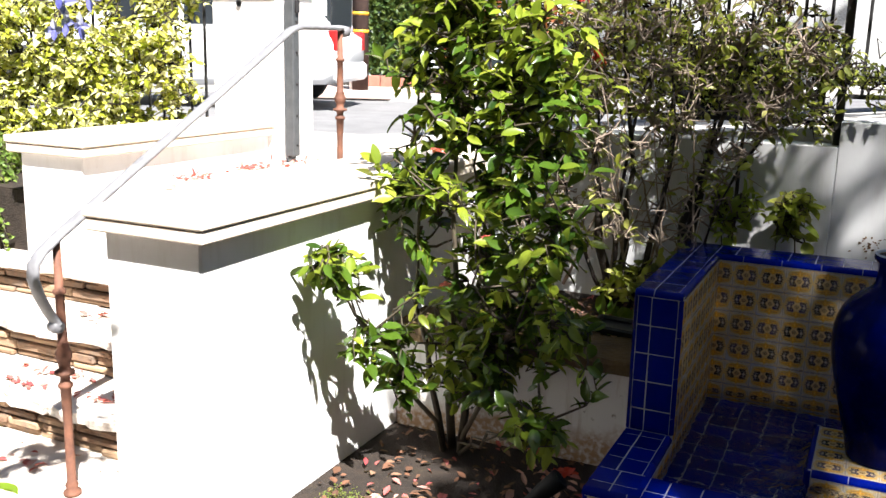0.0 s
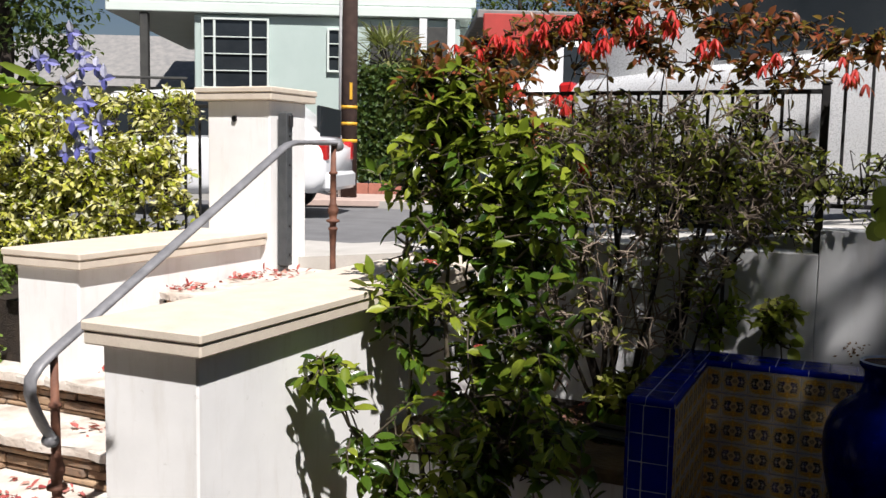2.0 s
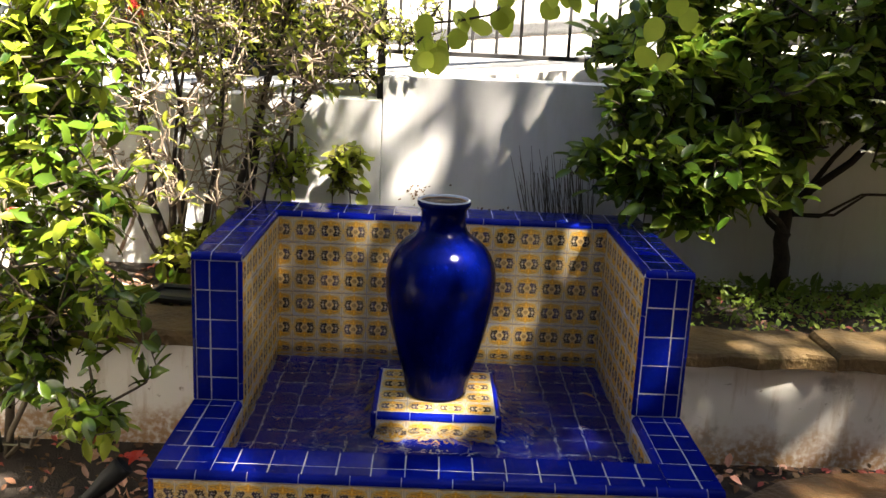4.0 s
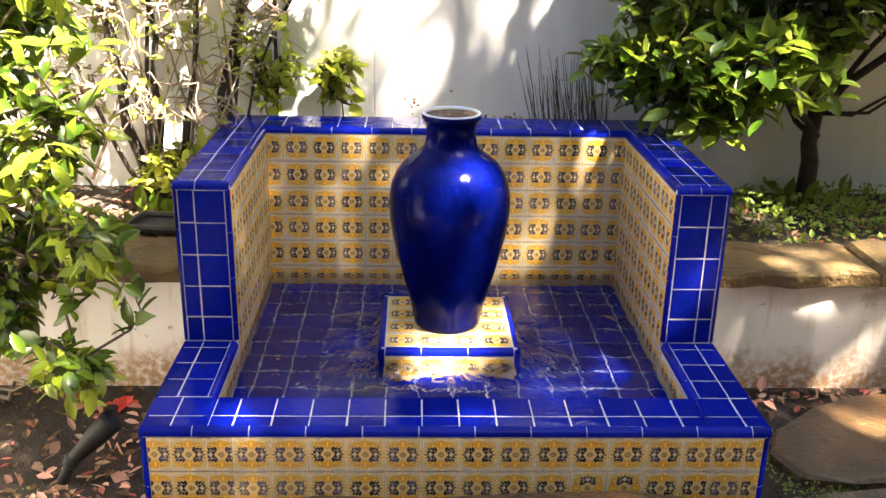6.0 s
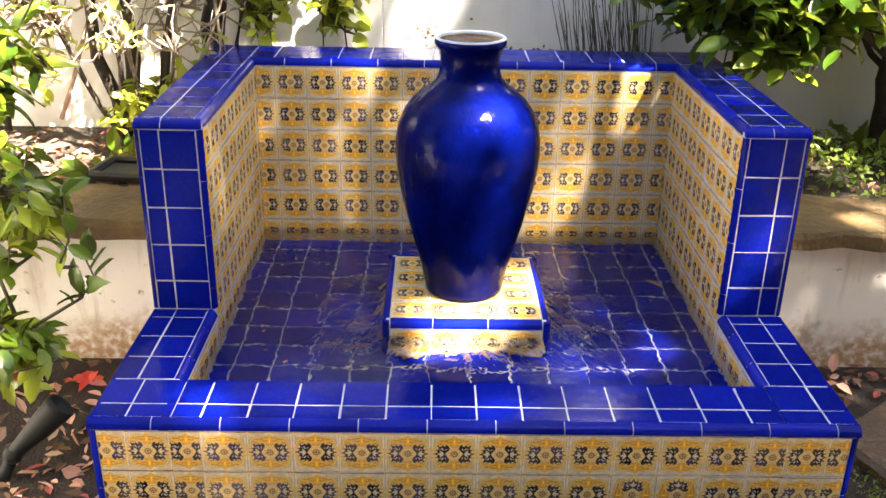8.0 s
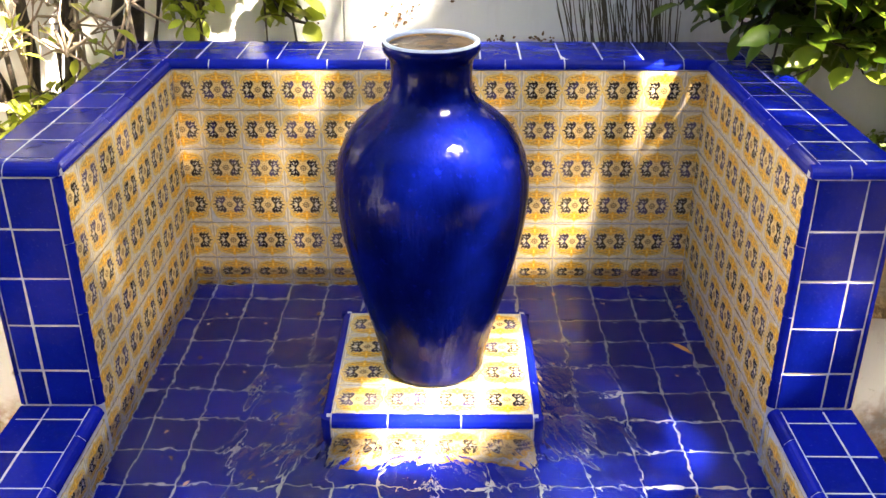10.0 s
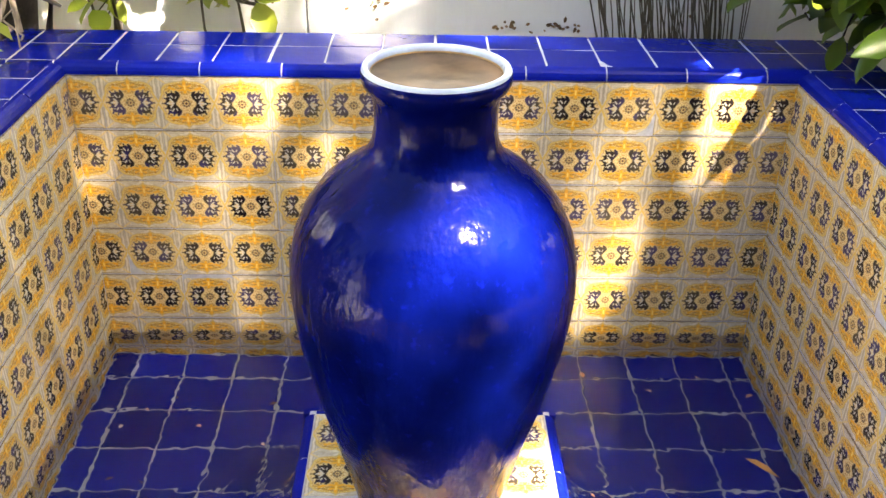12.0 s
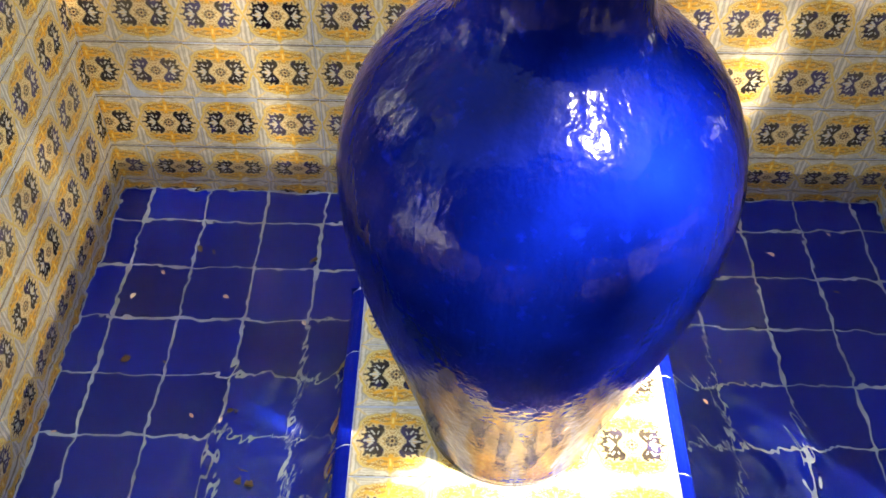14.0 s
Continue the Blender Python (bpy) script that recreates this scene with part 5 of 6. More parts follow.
broad = shrub("evergreen_shrub", "broad leaved evergreen shrub beside the fountain", "shrub",
              [([(1.62, 0.36, 0.36), (1.60, 0.36, 0.8), (1.45, 0.30, 1.5), (1.3, 0.25, 2.1)], 0.045), ([(1.62, 0.36, 0.7), (1.3, 0.2, 1.0), (0.9, 0.1, 1.15)], 0.018), ([(1.62, 0.36, 0.8), (2.0, 0.2, 1.3), (2.5, 0.1, 1.8)], 0.022),
               ([(1.6, 0.36, 0.9), (1.2, 0.25, 1.4), (0.85, 0.2, 1.8)], 0.018)],
              [(1.12, 0.02, 1.02, 0.48, 0.30, 0.22, 105), (0.94, 0.14, 1.42, 0.44, 0.28, 0.36, 125), (1.50, 0.12, 1.45, 0.48, 0.34, 0.42, 110), (2.15, 0.08, 1.40, 0.50, 0.40, 0.50, 100), (1.25, 0.25, 1.98, 0.50, 0.28, 0.40, 95),
               (1.95, 0.2, 2.0, 0.5, 0.3, 0.4, 80), (0.72, 0.10, 0.98, 0.20, 0.16, 0.16, 26), (2.8, 0.1, 1.6, 0.4, 0.4, 0.6, 60), (0.95, -0.08, 0.84, 0.2, 0.14, 0.08, 16)],
              16, 0.100, 0.049, 11, "broad", "bark", 0.005, 0.19, 0.14, up_bias=1.1, shape=OVAL)
shrub("", "", "", [([(1.60, 0.38, 0.7), (1.3, 0.36, 1.0), (1.0, 0.32, 1.1)], 0.014), ([(1.60, 0.38, 0.8), (1.95, 0.36, 1.3), (2.5, 0.33, 1.6)], 0.016)],
      [(1.30, 0.30, 1.12, 0.42, 0.14, 0.26, 80), (1.95, 0.32, 1.45, 0.50, 0.12, 0.32, 95), (2.60, 0.30, 1.45, 0.40, 0.15, 0.35, 75), (1.05, 0.20, 0.94, 0.34, 0.14, 0.14, 45)],
      161, 0.095, 0.046, 10, "broad", "bark", 0.004, 0.18, 0.14, up_bias=0.8, shape=OVAL, on=broad)
flowers(broad, "blossom", [(1.60, -0.2, 1.22), (1.72, -0.22, 1.32), (1.5, -0.2, 1.5), (1.8, -0.25, 1.15), (2.0, -0.25, 1.4)], "white_fl", 0.03, 6, 5, 0.0, "cream star blossoms", 0.05, 3)

for i, (x, y, s) in enumerate(((-0.70, 0.36, 1.0), (-0.45, 0.37, 0.9))):
    shrub("hydrangea", "young green broad leaved plant behind the fountain", "plant", [([(x, y, 0.38), (x + 0.02, y - 0.01, 0.95)], 0.008), ([(x, y, 0.38), (x - 0.06, y - 0.03, 0.9)], 0.006)],
          [(x, y - 0.02, 0.90, 0.11 * s, 0.09, 0.13 * s, 18)], 40 + i, (0.070, 0.092)[i], (0.044, 0.062)[i], (6, 4)[i], "round" if i == 0 else "small", "greenstem", 0.003, 0.1, shape=OVAL, group="plants behind the fountain")

shrub("low_plant", "low dull green leafy plant under the bare shrub", "plant", [([(-1.02, 0.20, 0.40), (-0.98, 0.16, 0.62)], 0.006), ([(-1.06, 0.20, 0.40), (-1.14, 0.15, 0.60)], 0.006)],
      [(-0.98, 0.14, 0.60, 0.16, 0.10, 0.09, 22), (-1.15, 0.12, 0.56, 0.14, 0.10, 0.08, 18)], 47, 0.060, 0.044, 6, "small", "greenstem", 0.003, 0.1, shape=OVAL)

reed = thing("reed_clump", "dry dark reeds standing against the white wall", "reeds")
rng = random.Random(8)
for i in range(78):
    x, y = rng.uniform(0.46, 0.72), rng.uniform(0.34, 0.46)
    h = rng.uniform(0.85, 1.08)
    part("stalk", Build().tube(curve_points((x, y, 0.38), (x - rng.uniform(0.0, 0.16), y + rng.uniform(-0.05, 0.02), h), 0, rng, 4, 0.008), [0.0024, 0.0022, 0.002, 0.0016, 0.001], 4), "greenstem", reed)

# tree branch reaching in from the east; unseen crown over the garden added for shade
tree = shrub("redbud_tree", "redbud tree with soft round green leaves, its unseen crown shading the garden", "tree",
             [([(3.6, -3.5, -0.1), (3.55, -3.4, 2.0), (3.5, -3.35, 4.0), (3.6, -3.3, 6.2)], 0.13), ([(3.55, -3.4, 3.2), (2.9, -2.8, 4.8), (2.1, -2.5, 6.0)], 0.05), ([(3.5, -3.35, 3.6), (4.2, -3.6, 5.0), (5.0, -3.7, 6.0)], 0.05),
              ([(3.5, -3.35, 4.0), (3.3, -2.8, 5.0), (3.2, -2.3, 6.0)], 0.045), ([(3.5, -3.35, 3.8), (3.2, -4.0, 5.0), (2.8, -4.5, 6.0)], 0.045),
              ([(3.55, -3.4, 3.0), (2.4, -2.4, 3.0), (1.5, -2.0, 2.55), (0.75, -1.84, 2.02), (0.45, -1.80, 1.84), (0.12, -1.80, 1.66), (-0.10, -1.80, 1.55)], 0.008)],
             [(3.2, -3.6, 6.1, 1.65, 0.98, 0.55, 440, 1.6), (2.1, -3.0, 6.1, 0.75, 0.75, 0.4, 170, 1.6), (4.6, -3.6, 6.2, 1.3, 1.3, 0.6, 330, 1.6), (2.6, -4.0, 5.9, 0.9, 0.8, 0.5, 130, 1.6), (2.3, -2.35, 6.0, 0.95, 0.4, 0.4, 90, 1.5), (3.05, -2.72, 6.1, 0.5, 0.3, 0.3, 60, 1.6), (2.55, -1.93, 6.0, 0.85, 0.26, 0.3, 120, 0.75), (3.4, -5.4, 6.3, 1.6, 1.0, 0.5, 300, 1.6), (1.75, -3.95, 6.0, 0.42, 0.42, 0.3, 40, 1.6), (2.0, -1.9, 6.0, 0.35, 0.3, 0.3, 20, 1.3), (1.95, -2.95, 6.1, 0.3, 0.25, 0.25, 22, 1.6), (1.85, -3.15, 6.1, 0.3, 0.25, 0.25, 24, 1.5), (2.35, -4.18, 6.0, 0.3, 0.18, 0.3, 16, 1.5), (1.7, -3.3, 6.0, 0.25, 0.2, 0.2, 18, 1.5), (3.2, -2.78, 6.1, 0.25, 0.2, 0.2, 24, 1.6), (1.85, -4.15, 6.0, 0.3, 0.25, 0.3, 20, 1.5), (2.85, -4.2, 6.05, 0.3, 0.2, 0.25, 22, 1.6), (3.7, -4.2, 6.1, 0.4, 0.3, 0.3, 26, 1.6), (1.2, -3.5, 6.0, 0.4, 0.35, 0.3, 17, 1.4), (1.55, -3.55, 6.0, 0.3, 0.3, 0.3, 14, 1.4), (3.9, -2.3, 6.1, 0.8, 0.35, 0.3, 62, 1.4), (2.12, -2.78, 6.1, 0.3, 0.25, 0.3, 30, 1.6), (1.5, -2.4, 6.0, 0.5, 0.4, 0.4, 14, 1.5), (3.2, -3.13, 6.1, 0.30, 0.24, 0.2, 26, 1.6), (3.22, -3.42, 6.1, 0.2, 0.2, 0.2, 9, 1.6),
              (0.95, -1.84, 2.12, 0.20, 0.14, 0.12, 9)],
             18, 0.062, 0.062, 8, "round", "bark", 0.0028, 0.2, 0.1, shape=ROUND, gaps=((0.05, -1.80, 1.58, 0.20, 0.85), (0.42, -1.80, 1.82, 0.18, 0.6), (0.06, -0.73, 0.74, 0.17, 0.95), (0.0, -0.76, 0.22, 0.15, 0.5), (-0.68, -0.28, 0.50, 0.15, 0.5),
                                                                                                              (0.0, -0.50, 0.45, 0.95, 0.97), (1.5, -0.60, 0.35, 0.60, 0.85), (0.1, 0.50, 1.0, 0.75, 0.85)))

# unseen fine-leaved crown top, added to break the sun over the fountain into soft dapples
shrub("", "", "", [([(3.6, -3.3, 6.0), (3.8, -3.9, 7.6), (4.0, -4.5, 9.0)], 0.05), ([(3.75, -3.8, 7.2), (3.4, -3.7, 8.2), (3.0, -3.7, 9.0)], 0.025), ([(3.85, -4.0, 7.8), (4.3, -4.7, 8.4), (4.6, -5.0, 9.0)], 0.025)],
      [(3.95, -4.56, 9.06, 1.25, 1.05, 0.32, 2700, 1.0), (2.75, -3.28, 9.0, 0.90, 0.28, 0.3, 150, 1.0), (4.35, -5.45, 9.0, 0.75, 0.34, 0.3, 420, 1.0), (2.75, -3.60, 9.0, 0.90, 0.16, 0.3, 150, 1.0), (4.0, -3.30, 9.0, 0.75, 0.32, 0.3, 330, 1.0), (5.7, -3.60, 9.0, 1.15, 0.60, 0.35, 1000, 1.0), (3.45, -4.85, 8.9, 0.7, 0.65, 0.3, 450, 1.0), (5.7, -4.7, 9.0, 0.75, 0.7, 0.3, 380, 1.0)], 181, 0.043, 0.043, 8, "round", "bark", 0.0024, 0.2, 0.1, shape=BLADE, on=tree,
      # openings aimed so that sun reaches set spots on vase, plinth and walls
      gaps=((0.055, -0.715, 0.77, 0.11, 0.97), (0.05, -0.70, 0.77, 0.17, 0.4), (0.01, -0.73, 0.23, 0.14, 0.85), (0.20, -0.55, 0.23, 0.10, 0.75), (-0.58, 0.0, 0.50, 0.10, 0.25), (0.34, 0.0, 0.36, 0.09, 0.3), (0.40, -0.40, 0.18, 0.06, 0.8),
            (-0.28, 0.5, 1.15, 0.06, 0.9), (-0.12, 0.5, 1.22, 0.07, 0.9), (0.0, 0.5, 1.0, 0.06, 0.85), (0.22, 0.5, 1.15, 0.06, 0.8), (0.45, 0.5, 1.25, 0.06, 0.8), (-0.20, 0.5, 0.92, 0.07, 0.85),
            (1.25, -0.5, 0.43, 0.20, 0.45), (1.75, -0.5, 0.43, 0.16, 0.45), (1.35, -0.75, 0.2, 0.08, 0.55), (1.62, -0.65, 0.2, 0.08, 0.55), (-0.85, 0.0, 1.7, 0.42, 0.62), (-0.5, 0.35, 1.75, 0.30, 0.5)))

# unseen boughs added over the pool to keep the sky's reflection off it
shrub("", "", "", [([(3.5, -3.35, 3.4), (2.3, -1.8, 4.5), (0.8, -0.2, 5.0), (-0.6, 0.1, 5.1)], 0.045), ([(2.3, -1.8, 4.5), (1.5, -0.3, 4.9), (0.9, 0.4, 5.0)], 0.025), ([(0.8, -0.2, 5.0), (-0.2, -0.2, 5.1), (-1.0, -0.1, 5.1)], 0.018)],
      [(-0.20, 0.06, 5.05, 1.15, 0.60, 0.25, 300, 1.0), (0.95, 0.05, 4.95, 0.65, 0.55, 0.25, 130, 1.0), (2.2, 0.05, 4.9, 0.80, 0.50, 0.25, 150, 1.0)], 183, 0.090, 0.086, 8, "dark", "bark", 0.004, 0.22, 0.1, shape=ROUND, on=tree)

rng = random.Random(77)
bough = [Vector(q) for q in ((0.95, -1.88, 2.13), (0.75, -1.84, 2.02), (0.45, -1.80, 1.84), (0.12, -1.80, 1.66), (-0.10, -1.80, 1.55))]
for i in range(120):
    k = rng.choice((0, 0, 0, 1, 1, 1, 1, 1, 2, 2, 3))
    root = bough[k].lerp(bough[k + 1], rng.random())
    hang = 0.05 if k > 1 else rng.uniform(0.03, 0.14)
    side = rng.choice((-1, 1))
    tip = root + Vector((rng.uniform(-0.03, 0.03), rng.uniform(-0.04, 0.04), side * hang * rng.uniform(0.3, 1.0)))
    leaf = Build()
    leaf.tube([root, tip], [0.0012, 0.0009], 4)
    leaf_mesh(leaf, tip, Vector((rng.gauss(0, 0.5), rng.gauss(0, 0.3), -1)), Vector((rng.gauss(0, 0.5), -1, 0.4)), rng.uniform(0.035, 0.058), rng.uniform(0.034, 0.056), 0.1, 0.06, ROUND)
    part("leaf", leaf, "round", tree, smooth=True)
for line in ([(0.75, -1.84, 2.02), (0.58, -1.82, 1.86), (0.47, -1.80, 1.70), (0.43, -1.80, 1.54)], [(0.95, -1.88, 2.13), (0.80, -1.84, 1.95), (0.72, -1.82, 1.78)]):
    spray = [Vector(q) for q in line]
    part("spray", Build().tube(spray, [0.0028, 0.0022, 0.0018, 0.0012][:len(spray)], 5), "bark", tree, smooth=True)
    for i in range(15):
        k = rng.randrange(len(spray) - 1)
        root = spray[k].lerp(spray[k + 1], rng.random())
        tip = root + Vector((rng.uniform(-0.05, 0.05), rng.uniform(-0.03, 0.03), -rng.uniform(0.01, 0.05)))
        leaf = Build()
        leaf.tube([root, tip], [0.0012, 0.0009], 4)
        leaf_mesh(leaf, tip, Vector((rng.gauss(0, 0.4), rng.gauss(0, 0.2), -1)), Vector((rng.gauss(0, 0.5), -1, 0.4)), rng.uniform(0.04, 0.062), rng.uniform(0.04, 0.06), 0.1, 0.06, ROUND)
        part("leaf", leaf, "round", tree, smooth=True)

blue = shrub("blue_butterfly_bush", "arching shrub with long green leaves and blue violet flowers", "shrub",
             [([(-2.55, -3.0, 0.0), (-2.55, -2.95, 1.3), (-2.3, -2.7, 1.74), (-1.98, -2.5, 1.80)], 0.012), ([(-2.55, -3.0, 0.0), (-2.5, -2.9, 1.4), (-2.2, -2.6, 1.70), (-1.85, -2.42, 1.84)], 0.010), ([(-2.55, -3.0, 0.0), (-2.5, -2.8, 0.3), (-2.2, -2.55, 0.40)], 0.008)],
             [(-2.02, -2.52, 1.76, 0.16, 0.06, 0.08, 4), (-2.10, -2.52, 1.68, 0.13, 0.06, 0.08, 3), (-2.25, -2.65, 1.55, 0.15, 0.12, 0.14, 3), (-2.22, -2.50, 0.40, 0.10, 0.08, 0.05, 4)],
             19, 0.125, 0.052, 6, "bluelf", "greenstem", 0.004, 0.16, 0.1, shape=OVAL)
flowers(blue, "flower", [(-1.86, -2.40, 1.91), (-1.84, -2.40, 1.86), (-1.80, -2.40, 1.84), (-1.86, -2.42, 1.80), (-1.82, -2.40, 1.77), (-1.84, -2.4, 1.72), (-1.88, -2.4, 1.67), (-1.84, -2.4, 1.68), (-1.98, -2.42, 1.87), (-2.08, -2.45, 1.80)], "bluefl", 0.030, 9, 4, -0.2, "blue violet flowers", 0.022, 2, True)

# ---- ground cover and fallen leaves ----
def litter(name, label, category, mat, areas, count, seed, size, flat=0.25, clumps=0):
    """Small leaves lying about on the areas: x0, x1, y0, y1, height."""
    rng = random.Random(seed)
    b = Build()

    def spot():
        x0, x1, y0, y1, z = rng.choice(areas)
        return Vector((rng.uniform(x0, x1), rng.uniform(y0, y1), z + rng.uniform(0.002, 0.012)))

    heaps = [spot() for _ in range(clumps)]
    for _ in range(count):
        p = spot()
        if heaps and rng.random() < 0.65:
            p = rng.choice(heaps) + Vector((rng.gauss(0, 0.05), rng.gauss(0, 0.025), rng.uniform(0, 0.006)))
        w = Vector((rng.gauss(0, 1), rng.gauss(0, 1), rng.gauss(0, flat)))
        up = Vector((rng.gauss(0, flat), rng.gauss(0, flat), 1))
        s = size * rng.uniform(0.5, 1.3)
        leaf_mesh(b, p, w, up, s, s * rng.uniform(0.4, 0.7), rng.uniform(-0.2, 0.4))
    return tagged(part(name, b, mat), label, category, kind="stuff")


BEDS = [(-1.9, -0.9, -1.9, -0.62, 0.0), (-1.9, -0.9, -1.9, -0.62, 0.0), (-1.9, -0.9, -0.4, 0.45, 0.41), (-1.9, -0.9, -0.4, 0.25, 0.41), (0.95, 2.6, -0.80, -0.62, 0.0), (0.95, 2.8, -0.3, 0.45, 0.41)]
litter("leaf_litter", "brown fallen leaves on the soil", "leaf litter", "litter", BEDS, 1100, 3, 0.042)
litter("fallen_petals", "red and pink fallen petals on the soil", "petals", "petal", BEDS + [(-0.9, 0.9, -1.45, -1.36, 0.03)], 320, 4, 0.045)
litter("stair_petals", "dry red petals on the stone stairs", "petals", "petal", [(-3.30, -2.35, -1.60, -1.36, 0.27), (-3.30, -2.35, -1.28, -1.06, 0.44), (-3.28, -2.4, -0.99, -0.78, 0.61), (-3.28, -2.4, -0.70, -0.48, 0.78),
        (-3.32, -3.15, -0.42, 0.6, 0.95), (-3.32, -3.20, -0.42, 0.6, 0.95), (-3.2, -2.4, 0.1, 0.7, 0.95), (-4.2, -2.4, -1.90, -1.66, 0.10)], 420, 6, 0.042, 0.35, 26)
litter("bed_ground_cover", "low green ground cover on the raised bed", "ground cover", "trail", [(0.95, 3.0, -0.28, 0.46, 0.43), (1.2, 3.0, -0.1, 0.46, 0.45)], 2600, 7, 0.030, 0.7)
litter("moss", "yellow green moss between the stones", "moss", "moss", [(0.55, 1.15, -1.48, -1.37, 0.03), (0.95, 1.2, -1.35, -0.9, 0.0), (-0.4, 0.6, -1.40, -1.36, 0.04), (-1.85, -1.2, -1.75, -1.25, 0.0), (-1.85, -1.5, -1.6, -1.3, 0.0)], 6500, 8, 0.011, 0.9)
litter("bed_blades", "thin green grass blades on the raised bed", "grass", "broad", [(-1.25, -0.92, -0.2, 0.1, 0.41), (1.5, 2.6, 0.1, 0.45, 0.42)], 170, 9, 0.10, 2.5)
litter("pool_debris", "small leaf scraps lying in the pool", "debris", "litter", [(-0.6, -0.25, -0.9, -0.1, 0.071), (0.25, 0.62, -1.0, -0.1, 0.071)], 18, 11, 0.018, 0.1)
# small flat dark pieces for the peeled spots on the street wall
rng = random.Random(12)
b = Build()
for x0, x1, z0, z1, count in ((-0.17, -0.07, 0.775, 0.835, 26), (0.14, 0.20, 0.722, 0.745, 14), (0.26, 0.35, 0.722, 0.742, 16), (-0.6, 0.7, 0.70, 0.90, 10)):
    for _ in range(count):
        way = Vector((rng.gauss(0, 1), -0.05, rng.gauss(0, 0.6)))
        leaf_mesh(b, Vector((rng.uniform(x0, x1), 0.4975, rng.uniform(z0, z1))), way, Vector((0, -1, 0.1)), rng.uniform(0.006, 0.018), rng.uniform(0.005, 0.010), 0.05)
tagged(part("wall_spots", b, "litter"), "small dark peeled spots on the white wall", "debris", kind="stuff")

# what has dropped beside the fountain and into the pool
litter("curled_petals", "pale pink curled petals beside the fountain", "petals", "pale_petal", [(0.95, 1.9, -0.74, -0.655, 0.004), (-1.12, -0.90, -1.45, -0.95, 0.004), (-1.3, -0.9, -1.3, -0.75, 0.004), (-0.5, 0.9, -1.45, -1.36, 0.03), (-1.8, -0.92, -0.4, 0.2, 0.412), (-1.8, -0.92, -0.4, 0.2, 0.412)], 190, 12, 0.050, 0.5)
litter("floating_petals", "pale specks and petals floating on the pool", "petals", "pale_petal", [(0.28, 0.66, -0.70, -0.12, WATER - 0.004), (-0.66, -0.3, -1.0, -0.2, WATER - 0.004)], 16, 13, 0.016, 0.15)
fallen = thing("fallen_flower", "wilted red and orange flower lying on the soil", "flower")
b = Build()
rng = random.Random(41)
for i in range(9):
    leaf_mesh(b, Vector((-1.10 + rng.gauss(0, 0.03), -0.76 + rng.gauss(0, 0.012), 0.012)), Vector((rng.gauss(0, 1), rng.gauss(0, 0.6), rng.uniform(0.1, 0.9))), Vector((0, -0.4, 1)), rng.uniform(0.03, 0.055), 0.024, 0.4)
part("petal_mass", b, "red", fallen, smooth=True)
floating = thing("floating_leaf", "narrow orange brown leaf floating on the pool", "leaf")
b = Build()
leaf_mesh(b, Vector((0.577, -0.404, WATER + 0.002)), Vector((0.05, -0.047, 0.004)), Vector((0, 0, 1)), 0.070, 0.017, 0.15)
part("blade", b, "dry_leaf", floating, smooth=True)

# ---- across the street ----
BACK_VIEW = pose(-0.06, -4.22, 0, 0, 0, 26.9)  # the buildings across the street stand askew to the garden


def away(name, label, category, group=""):
    ob = thing(name, label, category, group)
    ob.matrix_world = BACK_VIEW
    return ob


house = away("house", "pale green two storey stucco house across the street", "house")
part("wall", Build().box((-4.84, 22.0, 0.3), (1.25, 22.3, 4.72), 0.02), "house", house)
part("upper_wall", Build().box((-6.8, 21.9, 4.98), (1.6, 30.0, 7.6), 0.03), "fascia", house)
part("fascia", Build().box((-6.8, 21.85, 4.74), (1.5, 30.0, 4.97), 0.02), "fascia", house, "pale green overhanging eave")
part("roof", Build().box((-7.1, 21.6, 7.61), (1.9, 30.2, 7.8), 0.03), "shingle", house)
part("side_wall", Build().box((1.25, 23.2, 0.3), (4.5, 23.4, 4.72), 0.02), "fascia", house)


def window(parent, x0, x1, z0, z1, y, cols, rows):
    w = part("window", Build().box((x0, y - 0.02, z0), (x1, y + 0.02, z1), 0.005), "carglass", parent, "dark window with white glazing bars")
    fr = Build()
    fr.box((x0 - 0.05, y - 0.07, z0 - 0.05), (x0, y + 0.03, z1 + 0.05), 0.006).box((x1, y - 0.07, z0 - 0.05), (x1 + 0.05, y + 0.03, z1 + 0.05), 0.006)
    fr.box((x0, y - 0.07, z0 - 0.05), (x1, y + 0.03, z0), 0.006).box((x0, y - 0.07, z1), (x1, y + 0.03, z1 + 0.05), 0.006)
    part("frame", fr, "fascia", w)
    for share in cols:
        xm = x0 + (x1 - x0) * share
        part("bar", Build().box((xm - 0.025, y - 0.06, z0), (xm + 0.025, y - 0.021, z1), 0.004), "fascia", w)
    for j in range(1, rows):
        zm = z0 + (z1 - z0) * j / rows
        part("bar", Build().box((x0, y - 0.058, zm - 0.012), (x1, y - 0.022, zm + 0.012), 0.004), "fascia", w)


window(house, -4.62, -3.18, 2.70, 4.60, 21.99, (0.17, 0.74), 5)
window(house, -1.76, -1.54, 3.52, 4.42, 21.99, (), 3)
# dark flat panel that puts the porch's shade onto the house front
part("porch_shade", Build().box((-0.8, 21.9, 1.0), (1.1, 21.985, 4.55), 0.01), "darkwood_shade", house, "dark panel standing for the porch shade")
part("porch_post", Build().box((0.30, 21.86, 1.0), (0.48, 21.895, 4.73), 0.01), "whitepaint", house)
part("porch_post", Build().box((0.95, 21.86, 1.0), (1.13, 21.895, 4.73), 0.01), "whitepaint", house)
part("carport_post", Build().box((-6.05, 21.9, 1.0), (-5.87, 22.1, 4.73), 0.01), "darkwood_shade", house)
